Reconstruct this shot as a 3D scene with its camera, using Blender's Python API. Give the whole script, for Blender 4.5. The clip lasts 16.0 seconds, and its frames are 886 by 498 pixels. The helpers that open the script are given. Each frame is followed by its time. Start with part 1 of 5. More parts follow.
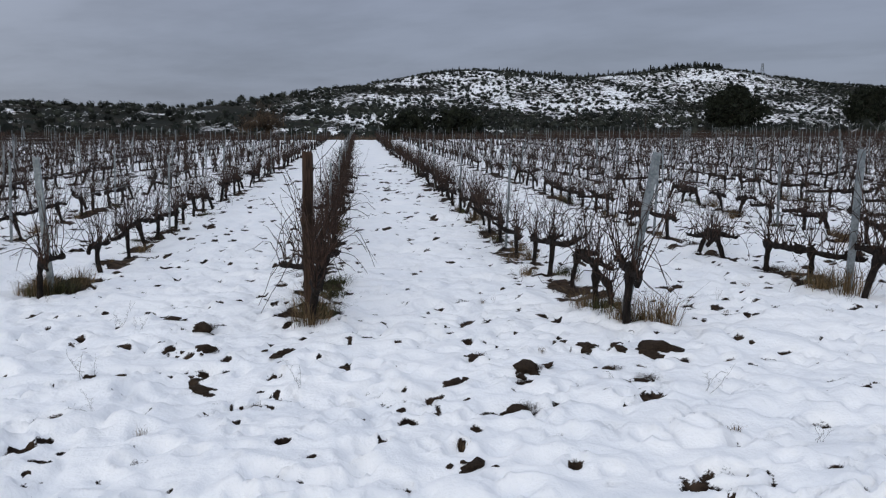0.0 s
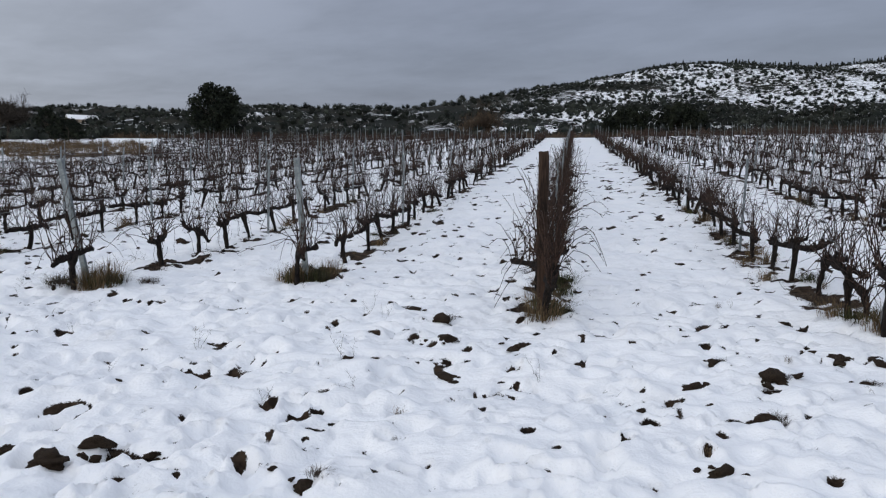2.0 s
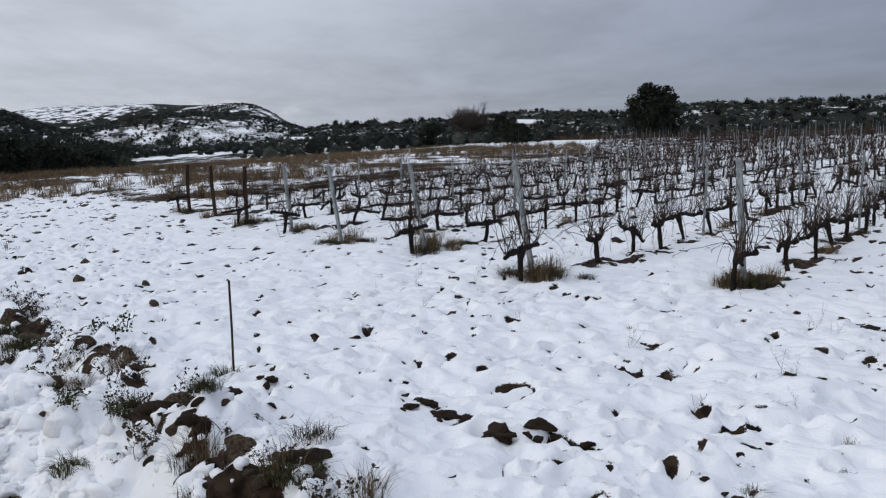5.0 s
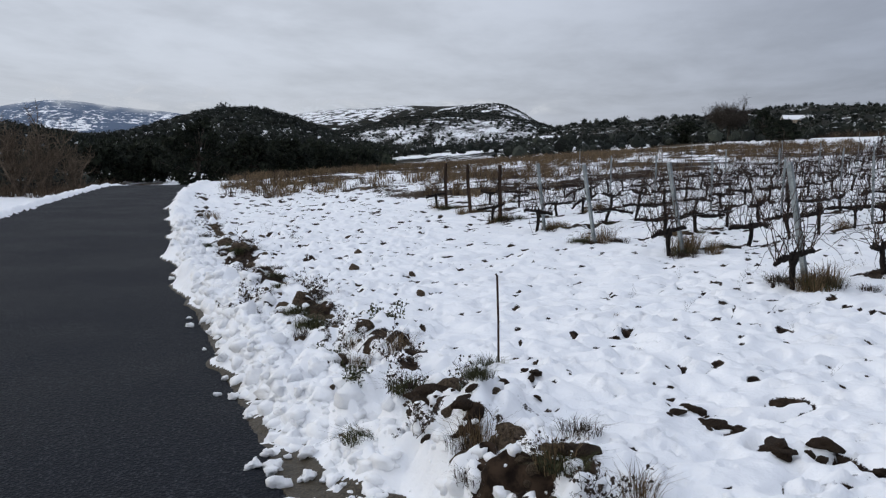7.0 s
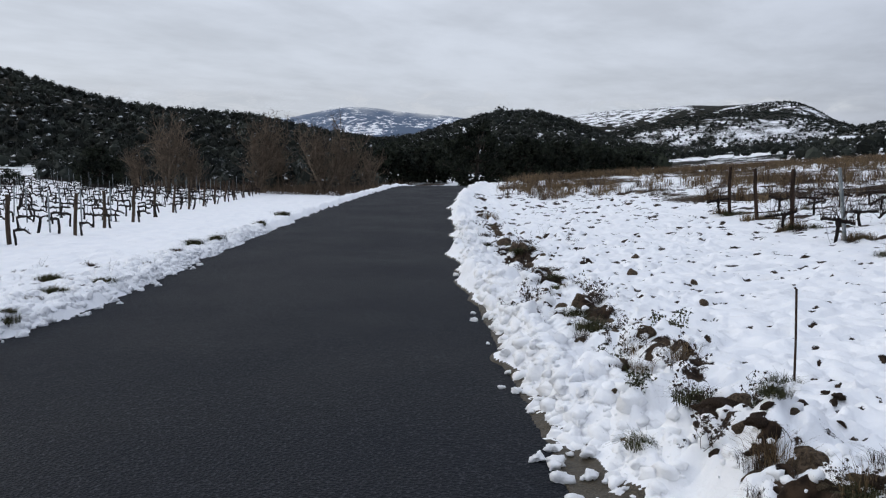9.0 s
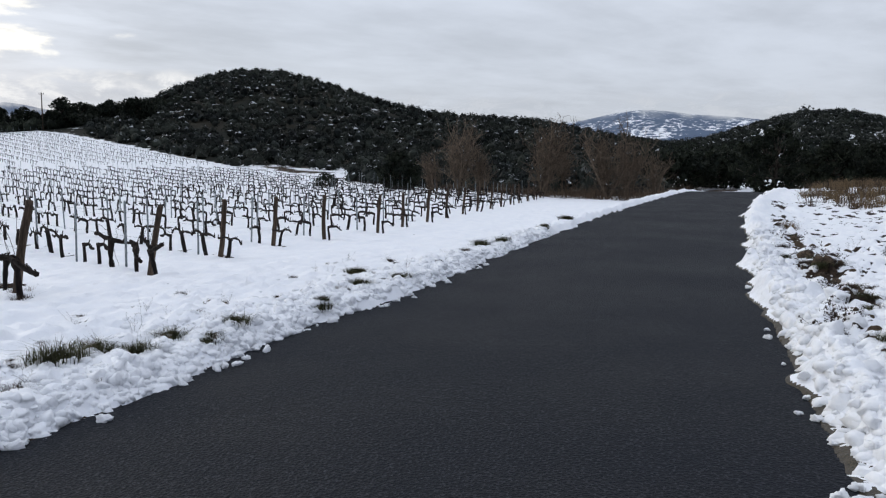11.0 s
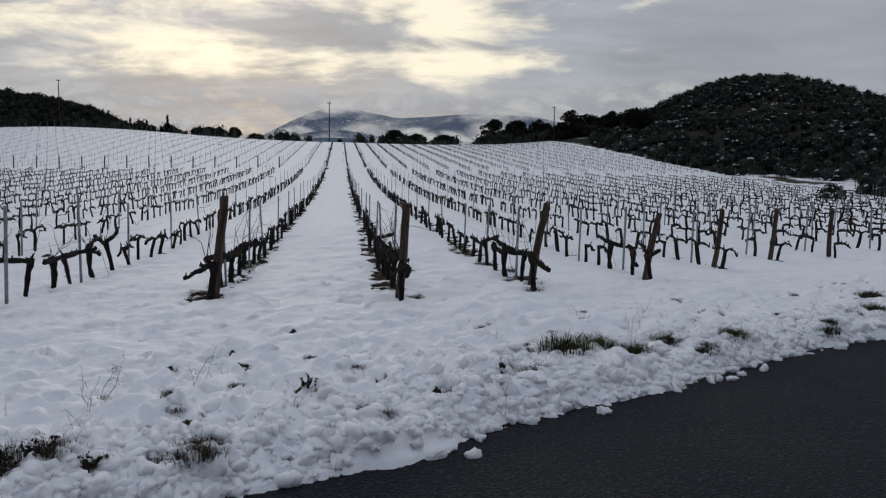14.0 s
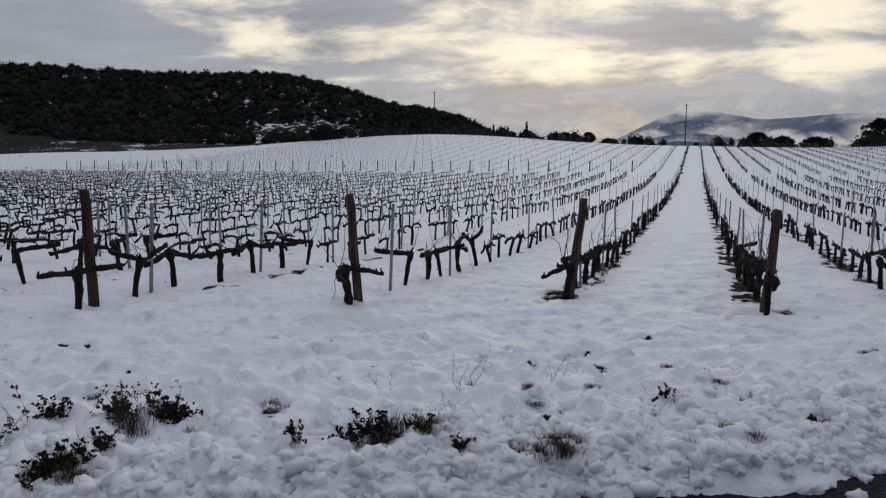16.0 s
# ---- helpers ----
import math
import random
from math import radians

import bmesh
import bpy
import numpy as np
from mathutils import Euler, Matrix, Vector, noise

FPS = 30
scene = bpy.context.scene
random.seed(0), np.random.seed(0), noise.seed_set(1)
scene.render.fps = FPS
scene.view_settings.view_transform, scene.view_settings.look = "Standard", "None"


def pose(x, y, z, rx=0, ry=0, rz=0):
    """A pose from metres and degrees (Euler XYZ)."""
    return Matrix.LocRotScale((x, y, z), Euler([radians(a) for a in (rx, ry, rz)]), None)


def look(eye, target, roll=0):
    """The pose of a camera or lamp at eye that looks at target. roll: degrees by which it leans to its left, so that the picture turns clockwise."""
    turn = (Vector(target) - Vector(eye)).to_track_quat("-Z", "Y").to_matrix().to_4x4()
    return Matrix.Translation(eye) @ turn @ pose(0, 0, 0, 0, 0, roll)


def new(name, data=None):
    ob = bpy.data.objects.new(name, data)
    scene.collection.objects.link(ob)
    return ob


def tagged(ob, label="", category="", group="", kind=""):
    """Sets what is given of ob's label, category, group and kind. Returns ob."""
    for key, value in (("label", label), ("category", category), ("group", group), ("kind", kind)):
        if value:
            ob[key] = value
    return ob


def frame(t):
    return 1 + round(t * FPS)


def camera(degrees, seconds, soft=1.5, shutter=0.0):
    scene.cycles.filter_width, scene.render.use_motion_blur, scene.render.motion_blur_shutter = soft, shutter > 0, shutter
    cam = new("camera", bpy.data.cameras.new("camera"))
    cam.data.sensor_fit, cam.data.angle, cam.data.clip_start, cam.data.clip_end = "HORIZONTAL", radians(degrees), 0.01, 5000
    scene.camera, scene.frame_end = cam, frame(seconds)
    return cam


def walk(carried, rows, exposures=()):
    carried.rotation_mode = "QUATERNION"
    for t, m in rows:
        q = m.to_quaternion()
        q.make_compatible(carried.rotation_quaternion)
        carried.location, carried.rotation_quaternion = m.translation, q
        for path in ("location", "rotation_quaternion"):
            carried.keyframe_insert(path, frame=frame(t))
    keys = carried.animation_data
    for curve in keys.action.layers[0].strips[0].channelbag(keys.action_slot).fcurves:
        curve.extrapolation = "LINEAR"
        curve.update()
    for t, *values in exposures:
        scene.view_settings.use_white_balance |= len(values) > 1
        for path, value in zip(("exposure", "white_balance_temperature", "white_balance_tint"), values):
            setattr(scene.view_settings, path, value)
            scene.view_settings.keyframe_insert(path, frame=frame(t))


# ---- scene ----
# ---- camera ----
cam = camera(58.05, 16.0, 1.2)
EYE = 1.35          # first eye above the northern vineyard's edge
ROWS = [
    (0.0, 0.024, -0.035, -0.010, -2.29, -6.05, 1.17),
    (0.5, -0.013, -0.070, -0.005, 0.05, -6.06, 1.13),
    (1.0, -0.058, -0.106, -0.001, 4.70, -6.29, 1.12),
    (1.5, -0.089, -0.136, 0.004, 9.04, -6.45, 1.11),
    (2.0, -0.124, -0.162, 0.002, 13.02, -6.50, 1.05),
    (2.5, -0.158, -0.196, 0.005, 18.51, -6.69, 1.04),
    (3.0, -0.164, -0.202, 0.012, 24.51, -6.87, 0.85),
    (3.5, -0.153, -0.184, 0.020, 29.78, -7.07, 0.71),
    (4.0, -0.135, -0.187, 0.024, 34.58, -6.95, 0.53),
    (6.5, -0.184, -0.315, 0.027, 56.20, -7.06, 0.03),
    (7.0, -0.184, -0.364, 0.031, 60.88, -7.02, 0.10),
    (7.5, -0.172, -0.399, 0.035, 66.03, -6.97, 0.01),
    (8.0, -0.155, -0.437, 0.042, 71.10, -6.80, -0.14),
    (8.5, -0.131, -0.482, 0.052, 75.81, -6.87, -0.05),
    (11.0, -0.116, -0.538, 0.059, 100.24, -6.56, -0.14),
    (11.5, -0.139, -0.534, 0.062, 107.09, -6.61, -0.07),
    (12.0, -0.149, -0.529, 0.060, 112.72, -6.36, 0.06),
    (12.5, -0.125, -0.553, 0.059, 117.83, -6.24, 0.05),
    (13.0, -0.097, -0.579, 0.061, 123.04, -6.13, 0.17),
    (13.5, -0.075, -0.613, 0.059, 128.81, -6.02, 0.20),
    (14.0, -0.048, -0.653, 0.059, 134.32, -6.00, 0.30),
    (14.5, -0.032, -0.694, 0.054, 140.54, -6.00, 0.25),
    (15.0, -0.019, -0.719, 0.052, 146.51, -5.88, 0.34),
    (15.5, -0.006, -0.740, 0.048, 152.57, -5.81, 0.36),
    (16.0, 0.005, -0.752, 0.044, 159.03, -5.84, 0.41),
]
walk(cam, [(t, pose(x, y, EYE + z, 0, 0, yaw) @ pose(0, 0, 0, 90 + pitch) @ pose(0, 0, 0, 0, 0, roll)) for t, x, y, z, yaw, pitch, roll in ROWS],
     [(0.0, -0.08), (4.0, -0.08), (6.5, -0.06), (7.5, 0.02), (9.5, 0.05), (11.0, 0.07), (11.5, -0.08), (12.0, -0.46), (13.0, -0.54), (14.0, -0.82), (15.0, -0.76), (16.0, -0.88)])

# ---- world: overcast winter sky, brighter overhead, breaks of warm light round the veiled sun ----
SUN_AZ, SUN_EL = 149.0, 12.0       # degrees left of +y, degrees up


def heading(az, r=1.0):
    """A level vector r metres long, az degrees to the left of +y."""
    return Vector((-math.sin(radians(az)) * r, math.cos(radians(az)) * r, 0))


class Nodes:
    """Short hand for a node tree."""

    def __init__(self, tree):
        self.tree = tree
        tree.nodes.clear()

    def add(self, kind, props=None, **inputs):
        n = self.tree.nodes.new(kind)
        p = props or {}
        if "operation" in p:
            n.operation = p["operation"]
        if "use_clamp" in p:
            n.use_clamp = p["use_clamp"]
        if "interpolation_type" in p:
            n.interpolation_type = p["interpolation_type"]
        if "attribute_name" in p:
            n.attribute_name = p["attribute_name"]
        if "sky_type" in p:
            n.sky_type, n.sun_disc, n.sun_elevation, n.sun_rotation = p["sky_type"], p["sun_disc"], p["sun_elevation"], p["sun_rotation"]
        for k, v in inputs.items():
            key = int(k[1:]) if k[0] == "i" and k[1:].isdigit() else k.replace("_", " ")
            self.put(n.inputs[key], v)
        return n

    def put(self, socket, v):
        if isinstance(v, bpy.types.NodeSocket):
            self.tree.links.new(v, socket)
        elif isinstance(v, bpy.types.Node):
            self.tree.links.new(v.outputs[0], socket)
        else:
            socket.default_value = v

    def math(self, op, a, b=0.0, clamp=False):
        return self.add("ShaderNodeMath", {"operation": op, "use_clamp": clamp}, i0=a, i1=b).outputs[0]

    def mix(self, f, a, b):
        n = self.tree.nodes.new("ShaderNodeMix")
        n.data_type = "RGBA"
        self.put(n.inputs[0], f)
        self.put(n.inputs[6], a)
        self.put(n.inputs[7], b)
        return n.outputs[2]

    def ramp(self, f, a, b, lo=0.0, hi=1.0):
        return self.add("ShaderNodeMapRange", {"interpolation_type": "SMOOTHSTEP"}, i0=f, i1=a, i2=b, i3=lo, i4=hi).outputs[0]

    def noise(self, vec, scale, detail=4.0, rough=0.55, distort=0.0):
        return self.add("ShaderNodeTexNoise", None, Vector=vec, Scale=scale, Detail=detail, Roughness=rough, Distortion=distort).outputs[0]


world = bpy.data.worlds.new("overcast")
scene.world = world
world.use_nodes = True
N = Nodes(world.node_tree)
way = N.add("ShaderNodeTexCoord").outputs["Generated"]
sep = N.add("ShaderNodeSeparateXYZ", None, Vector=way)
up = N.math("MAXIMUM", sep.outputs[2], 0.0)
low = N.math("ADD", up, 0.10)
flat = N.add("ShaderNodeCombineXYZ", None, X=N.math("DIVIDE", sep.outputs[0], low), Y=N.math("DIVIDE", sep.outputs[1], low), Z=0.0).outputs[0]
billow = N.noise(flat, 0.75, 8.0, 0.58, 0.15)
turned = N.add("ShaderNodeMapping", None, Vector=flat, Rotation=(0, 0, radians(40))).outputs[0]
streak = N.noise(N.add("ShaderNodeMapping", None, Vector=turned, Scale=(0.62, 1.0, 1)).outputs[0], 1.1, 8.0, 0.58, 0.4)
sun_way = (heading(SUN_AZ) * math.cos(radians(SUN_EL))) + Vector((0, 0, math.sin(radians(SUN_EL))))
toward = N.add("ShaderNodeVectorMath", {"operation": "DOT_PRODUCT"}, i0=way, i1=tuple(sun_way)).outputs["Value"]
glow = N.ramp(toward, 0.78, 0.975)
half = N.ramp(toward, -0.75, 0.25)
overcast = N.math("MULTIPLY_ADD", up, 1.0)
overcast.node.inputs[2].default_value = 1.0
wisp = N.noise(N.add("ShaderNodeMapping", None, Vector=turned, Scale=(0.75, 1.2, 1)).outputs[0], 2.6, 7.0, 0.58, 0.2)
cloud = N.math("ADD", N.math("ADD", N.math("MULTIPLY", billow, 0.50), N.math("MULTIPLY", streak, 0.48)), N.math("MULTIPLY", wisp, 0.24))
swing = N.math("MULTIPLY_ADD", glow, 0.10)
swing.node.inputs[2].default_value = 0.12
shade = N.math("MULTIPLY_ADD", N.ramp(cloud, 0.44, 0.76, -1.0, 1.0), swing)
shade.node.inputs[2].default_value = 1.0
grey = N.mix(half, (0.205, 0.232, 0.305, 1), (0.475, 0.512, 0.585, 1))
base = N.add("ShaderNodeVectorMath", {"operation": "SCALE"}, i0=grey, Scale=N.math("MULTIPLY", overcast, shade)).outputs[0]
torn = N.noise(N.add("ShaderNodeMapping", None, Vector=way, Scale=(1.0, 1.0, 3.4)).outputs[0], 6.5, 8.0, 0.58, 0.25)
puff = N.math("ADD", N.math("MULTIPLY", cloud, 0.40), N.math("MULTIPLY", torn, 0.68))
near_sun = N.math("MULTIPLY", glow, N.ramp(up, 0.070, 0.130))
gap = N.ramp(N.math("ADD", puff, N.math("MULTIPLY", near_sun, 0.20)), 0.705, 0.880)
gap = N.math("MULTIPLY", gap, N.ramp(near_sun, 0.0, 0.30))
lit = N.mix(gap, base, (1.66, 1.52, 1.22, 1))
sky = N.add("ShaderNodeTexSky", {"sky_type": "NISHITA", "sun_disc": False, "sun_elevation": radians(SUN_EL), "sun_rotation": radians(-SUN_AZ)})
blue = N.add("ShaderNodeBackground", None, Color=sky, Strength=0.008)
veil = N.add("ShaderNodeBackground", None, Color=lit, Strength=1.0)
N.add("ShaderNodeOutputWorld", None, Surface=N.add("ShaderNodeAddShader", None, i0=blue, i1=veil))

sun = new("sun", bpy.data.lights.new("sun", "SUN"))
sun.data.energy, sun.data.angle, sun.data.color = 0.6, radians(25), (1.0, 0.95, 0.88)
sun.matrix_world = look(sun_way * 50, (0, 0, 0))


# ---- materials ----
def material(name, build):
    m = bpy.data.materials.new(name)
    m.use_nodes = True
    n = Nodes(m.node_tree)
    where = n.add("ShaderNodeNewGeometry").outputs["Position"]
    bsdf = build(n, where)
    n.add("ShaderNodeOutputMaterial", None, Surface=bsdf)
    return m


def bump(n, height, strength, distance):
    return n.add("ShaderNodeBump", None, Height=height, Strength=strength, Distance=distance).outputs[0]


def surface(n, color, rough=0.8, normal=None, **more):
    s = n.add("ShaderNodeBsdfPrincipled", None, Base_Color=color, Roughness=rough, **more)
    if normal is not None:
        n.put(s.inputs["Normal"], normal)
    return s


def simple(name, dark, light, scale, rough=0.85, relief=0.3, depth=0.01, metal=0.0, island=0.0, stretch=(1, 1, 1), snow=0.0, gloss=0.14):
    """Two colours mixed by a coarse and a fine noise, with relief and some change from piece to piece."""
    def build(n, where):
        p = n.add("ShaderNodeTexCoord").outputs["Object"]
        p = n.add("ShaderNodeMapping", None, Vector=p, Scale=stretch).outputs[0]
        coarse, fine = n.noise(p, scale), n.noise(p, scale * 6, 3.0)
        f = n.math("ADD", n.math("MULTIPLY", coarse, 0.6), n.math("MULTIPLY", fine, 0.4))
        f = n.ramp(f, 0.36, 0.64)
        c = n.mix(f, (*dark, 1), (*light, 1))
        if island:
            r = n.add("ShaderNodeNewGeometry").outputs["Random Per Island"]
            o = n.add("ShaderNodeObjectInfo").outputs["Random"]
            k = n.math("FRACT", n.math("ADD", r, o))
            h = n.add("ShaderNodeHueSaturation", None, Color=c, Value=n.ramp(k, 0, 1, 1 - island, 1 + island))
            c = h.outputs[0]
        if snow:
            g = n.add("ShaderNodeNewGeometry")
            z = n.add("ShaderNodeSeparateXYZ", None, Vector=g.outputs["Normal"]).outputs[2]
            top = n.math("MULTIPLY", n.ramp(z, 0.62, 0.85), n.ramp(n.noise(where, 0.55, 5.0, 0.7), 0.56, 0.62))
            c = n.mix(n.math("MULTIPLY", top, snow * 2), c, (0.80, 0.82, 0.85, 1))
        return surface(n, c, rough, bump(n, fine, relief, depth), Metallic=metal, Specular_IOR_Level=gloss)
    return material(name, build)


def ground_build(n, where):
    bare = n.add("ShaderNodeAttribute", {"attribute_name": "bare"}).outputs["Fac"]
    sand = n.add("ShaderNodeAttribute", {"attribute_name": "sand"}).outputs["Fac"]
    dry = n.add("ShaderNodeAttribute", {"attribute_name": "dry"}).outputs["Fac"]
    a, b, c = n.noise(where, 2.2), n.noise(where, 14.0, 4.0), n.noise(where, 90.0, 3.0)
    far = n.noise(where, 0.09, 6.0, 0.6)
    snow = n.mix(n.ramp(a, 0.3, 0.7), (0.83, 0.845, 0.875, 1), (0.89, 0.895, 0.91, 1))
    soil = n.mix(n.ramp(b, 0.35, 0.65), (0.012, 0.008, 0.006, 1), (0.050, 0.033, 0.022, 1))
    straw = n.mix(n.ramp(b, 0.3, 0.7), (0.018, 0.013, 0.009, 1), (0.075, 0.052, 0.032, 1))
    green = n.mix(n.ramp(far, 0.42, 0.6), (0.008, 0.010, 0.007, 1), (0.020, 0.018, 0.012, 1))
    earth_or_haze = n.mix(n.ramp(dry, 0.2, 0.6), soil, straw)
    earth_or_haze = n.mix(n.ramp(dry, 1.2, 1.6), earth_or_haze, green)
    # blue haze of distance, painted into the colour of the farthest ground
    earth_or_haze = n.mix(n.ramp(dry, 2.9, 3.3), earth_or_haze, (0.110, 0.148, 0.215, 1))
    near_edge = n.math("ADD", n.math("MULTIPLY", b, 0.55), n.math("MULTIPLY", c, 0.3))
    mid, wide = n.noise(where, 0.60, 6.0, 0.7), n.noise(where, 0.035, 8.0, 0.72)
    broad = n.math("ADD", n.math("MULTIPLY", n.math("SUBTRACT", mid, 0.28), 1.9), 0.0)
    vast = n.math("MULTIPLY", n.math("SUBTRACT", wide, 0.28), 1.9)
    f1, f2 = n.ramp(dry, 1.2, 1.6), n.ramp(dry, 2.1, 2.6)
    ragged = n.add("ShaderNodeMix", None, i0=f1, i2=near_edge, i3=broad).outputs[0]
    ragged = n.add("ShaderNodeMix", None, i0=f2, i2=ragged, i3=vast).outputs[0]
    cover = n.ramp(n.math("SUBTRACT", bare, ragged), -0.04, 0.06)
    out = n.mix(cover, snow, earth_or_haze)
    grit = n.mix(n.ramp(c, 0.35, 0.65), (0.024, 0.019, 0.012, 1), (0.080, 0.063, 0.040, 1))
    out = n.mix(n.ramp(n.math("SUBTRACT", sand, ragged), -0.05, 0.05), out, grit)
    h = n.math("ADD", n.math("MULTIPLY", b, 0.85), n.math("MULTIPLY", c, 0.12))
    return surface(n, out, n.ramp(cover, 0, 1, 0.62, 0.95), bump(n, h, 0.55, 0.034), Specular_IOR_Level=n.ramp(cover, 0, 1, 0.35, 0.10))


def asphalt_build(n, where):
    a, b, c = n.noise(where, 0.5, 4.0), n.noise(where, 42.0, 3.0, 0.7), n.noise(where, 28.0, 3.0)
    stone = n.add("ShaderNodeTexVoronoi", None, Vector=where, Scale=48.0)
    col = n.mix(n.ramp(a, 0.3, 0.7), (0.0050, 0.0062, 0.0092, 1), (0.0088, 0.0106, 0.0150, 1))
    col = n.mix(n.math("MULTIPLY", n.ramp(b, 0.52, 0.66), 0.9), col, (0.040, 0.044, 0.052, 1))
    h = n.math("ADD", n.math("MULTIPLY", stone.outputs["Distance"], 1.5), c)
    return surface(n, col, n.ramp(a, 0.3, 0.7, 0.70, 0.84), bump(n, h, 0.9, 0.007), Specular_IOR_Level=0.14)


MAT = {
    "ground": material("snowy_ground", ground_build),
    "asphalt": material("damp_asphalt", asphalt_build),
    "snow": simple("loose_snow", (0.82, 0.83, 0.85), (0.89, 0.895, 0.905), 5.0, 0.65, 0.4, 0.02),
    "soil": simple("dark_soil", (0.020, 0.014, 0.010), (0.080, 0.055, 0.038), 14.0, 0.95, 0.8, 0.02),
    "bark": simple("vine_bark", (0.006, 0.005, 0.005), (0.026, 0.020, 0.017), 30.0, 0.9, 0.8, 0.01, stretch=(1, 1, 0.3)),
    "cane": simple("vine_cane", (0.014, 0.009, 0.007), (0.060, 0.036, 0.026), 18.0, 0.7, 0.2, 0.002, island=0.45),
    "steel": simple("galvanised_steel", (0.13, 0.15, 0.16), (0.30, 0.33, 0.34), 9.0, 0.5, 0.2, 0.002, metal=0.6),
    "rust": simple("rusty_iron", (0.020, 0.014, 0.012), (0.070, 0.042, 0.030), 20.0, 0.8, 0.3, 0.002, metal=0.3),
    "wood": simple("weathered_post_wood", (0.028, 0.020, 0.015), (0.115, 0.082, 0.060), 12.0, 0.9, 0.6, 0.006, stretch=(1, 1, 0.12)),
    "old_wood": simple("old_brown_wood", (0.018, 0.012, 0.009), (0.070, 0.043, 0.030), 12.0, 0.9, 0.6, 0.006, stretch=(1, 1, 0.12)),
    "rock": simple("bank_stone", (0.032, 0.023, 0.016), (0.185, 0.135, 0.092), 7.0, 0.9, 0.8, 0.03),
    "straw": simple("dry_grass", (0.058, 0.040, 0.022), (0.215, 0.150, 0.085), 8.0, 0.9, 0.1, 0.002, island=0.4),
    "grass": simple("winter_grass", (0.020, 0.023, 0.010), (0.075, 0.074, 0.034), 8.0, 0.85, 0.1, 0.002, island=0.4),
    "twig": simple("dark_twig", (0.025, 0.019, 0.015), (0.085, 0.063, 0.048), 20.0, 0.9, 0.1, 0.002, island=0.3),
    "leaf": simple("evergreen_leaf", (0.008, 0.011, 0.009), (0.027, 0.032, 0.020), 0.9, 0.9, 0.1, 0.01, island=0.5),
    "leaf_dull": simple("scrub_leaf", (0.011, 0.014, 0.013), (0.034, 0.038, 0.030), 0.08, 0.9, 0.1, 0.01, island=0.55, snow=0.32),
    "herb": simple("dark_winter_herb", (0.010, 0.010, 0.007), (0.038, 0.030, 0.019), 12.0, 0.85, 0.1, 0.002, island=0.5),
    "brush": simple("winter_brush", (0.038, 0.027, 0.019), (0.125, 0.088, 0.060), 0.5, 0.9, 0.1, 0.01, island=0.45),
    "trunk": simple("tree_bark", (0.030, 0.025, 0.021), (0.115, 0.095, 0.078), 6.0, 0.9, 0.6, 0.02),
    "pale_bark": simple("pale_twigs", (0.060, 0.045, 0.033), (0.165, 0.125, 0.090), 3.0, 0.9, 0.2, 0.01, island=0.3),
    "wall": simple("pale_render_wall", (0.30, 0.24, 0.18), (0.48, 0.40, 0.31), 0.8, 0.9, 0.2, 0.02),
    "cloud": None,
    "roof": simple("clay_roof", (0.16, 0.085, 0.055), (0.30, 0.17, 0.11), 1.5, 0.9, 0.3, 0.02),
}


def cloud_build(n, where, thin=(0.42, 0.45, 0.52, 1), thick=(0.80, 0.80, 0.80, 1)):
    """Low stratus: glowing vapour with soft torn edges."""
    fade = n.add("ShaderNodeAttribute", {"attribute_name": "fade"}).outputs["Fac"]
    p = n.add("ShaderNodeMapping", None, Vector=where, Scale=(1, 1, 2.2)).outputs[0]
    f = n.noise(p, 0.0050, 8.0, 0.58, 0.4)
    a = n.ramp(n.math("MULTIPLY", n.math("SUBTRACT", f, 0.24), fade), 0.10, 0.36, 0.0, 0.95)
    glow = n.add("ShaderNodeEmission", None, Color=n.mix(n.ramp(f, 0.35, 0.65), thin, thick), Strength=1.1)
    clear = n.add("ShaderNodeBsdfTransparent")
    return n.add("ShaderNodeMixShader", None, i0=a, i1=clear, i2=glow)


MAT["cloud"] = material("stratus", cloud_build)
MAT["grey_cloud"] = material("grey_stratus", lambda n, where: cloud_build(n, where, (0.44, 0.48, 0.54, 1), (0.52, 0.55, 0.60, 1)))


# ---- mesh helpers ----
def mesh_np(name, verts, tris=None, quads=None, mat=None, smooth=False):
    """A mesh straight from arrays of corners, triangles and quads."""
    me = bpy.data.meshes.new(name)
    verts = np.asarray(verts, np.float32)
    parts, sizes = [], []
    if tris is not None and len(tris):
        parts.append(np.asarray(tris, np.int32).ravel())
        sizes.append(np.full(len(tris), 3, np.int32))
    if quads is not None and len(quads):
        parts.append(np.asarray(quads, np.int32).ravel())
        sizes.append(np.full(len(quads), 4, np.int32))
    loops, sizes = np.concatenate(parts), np.concatenate(sizes)
    me.vertices.add(len(verts))
    me.vertices.foreach_set("co", verts.ravel())
    me.loops.add(len(loops))
    me.loops.foreach_set("vertex_index", loops)
    me.polygons.add(len(sizes))
    me.polygons.foreach_set("loop_start", np.concatenate([[0], np.cumsum(sizes)[:-1]]).astype(np.int32))
    me.polygons.foreach_set("use_smooth", np.full(len(sizes), smooth))
    me.update(calc_edges=True)
    me.validate()
    if mat:
        me.materials.append(MAT[mat])
    return me


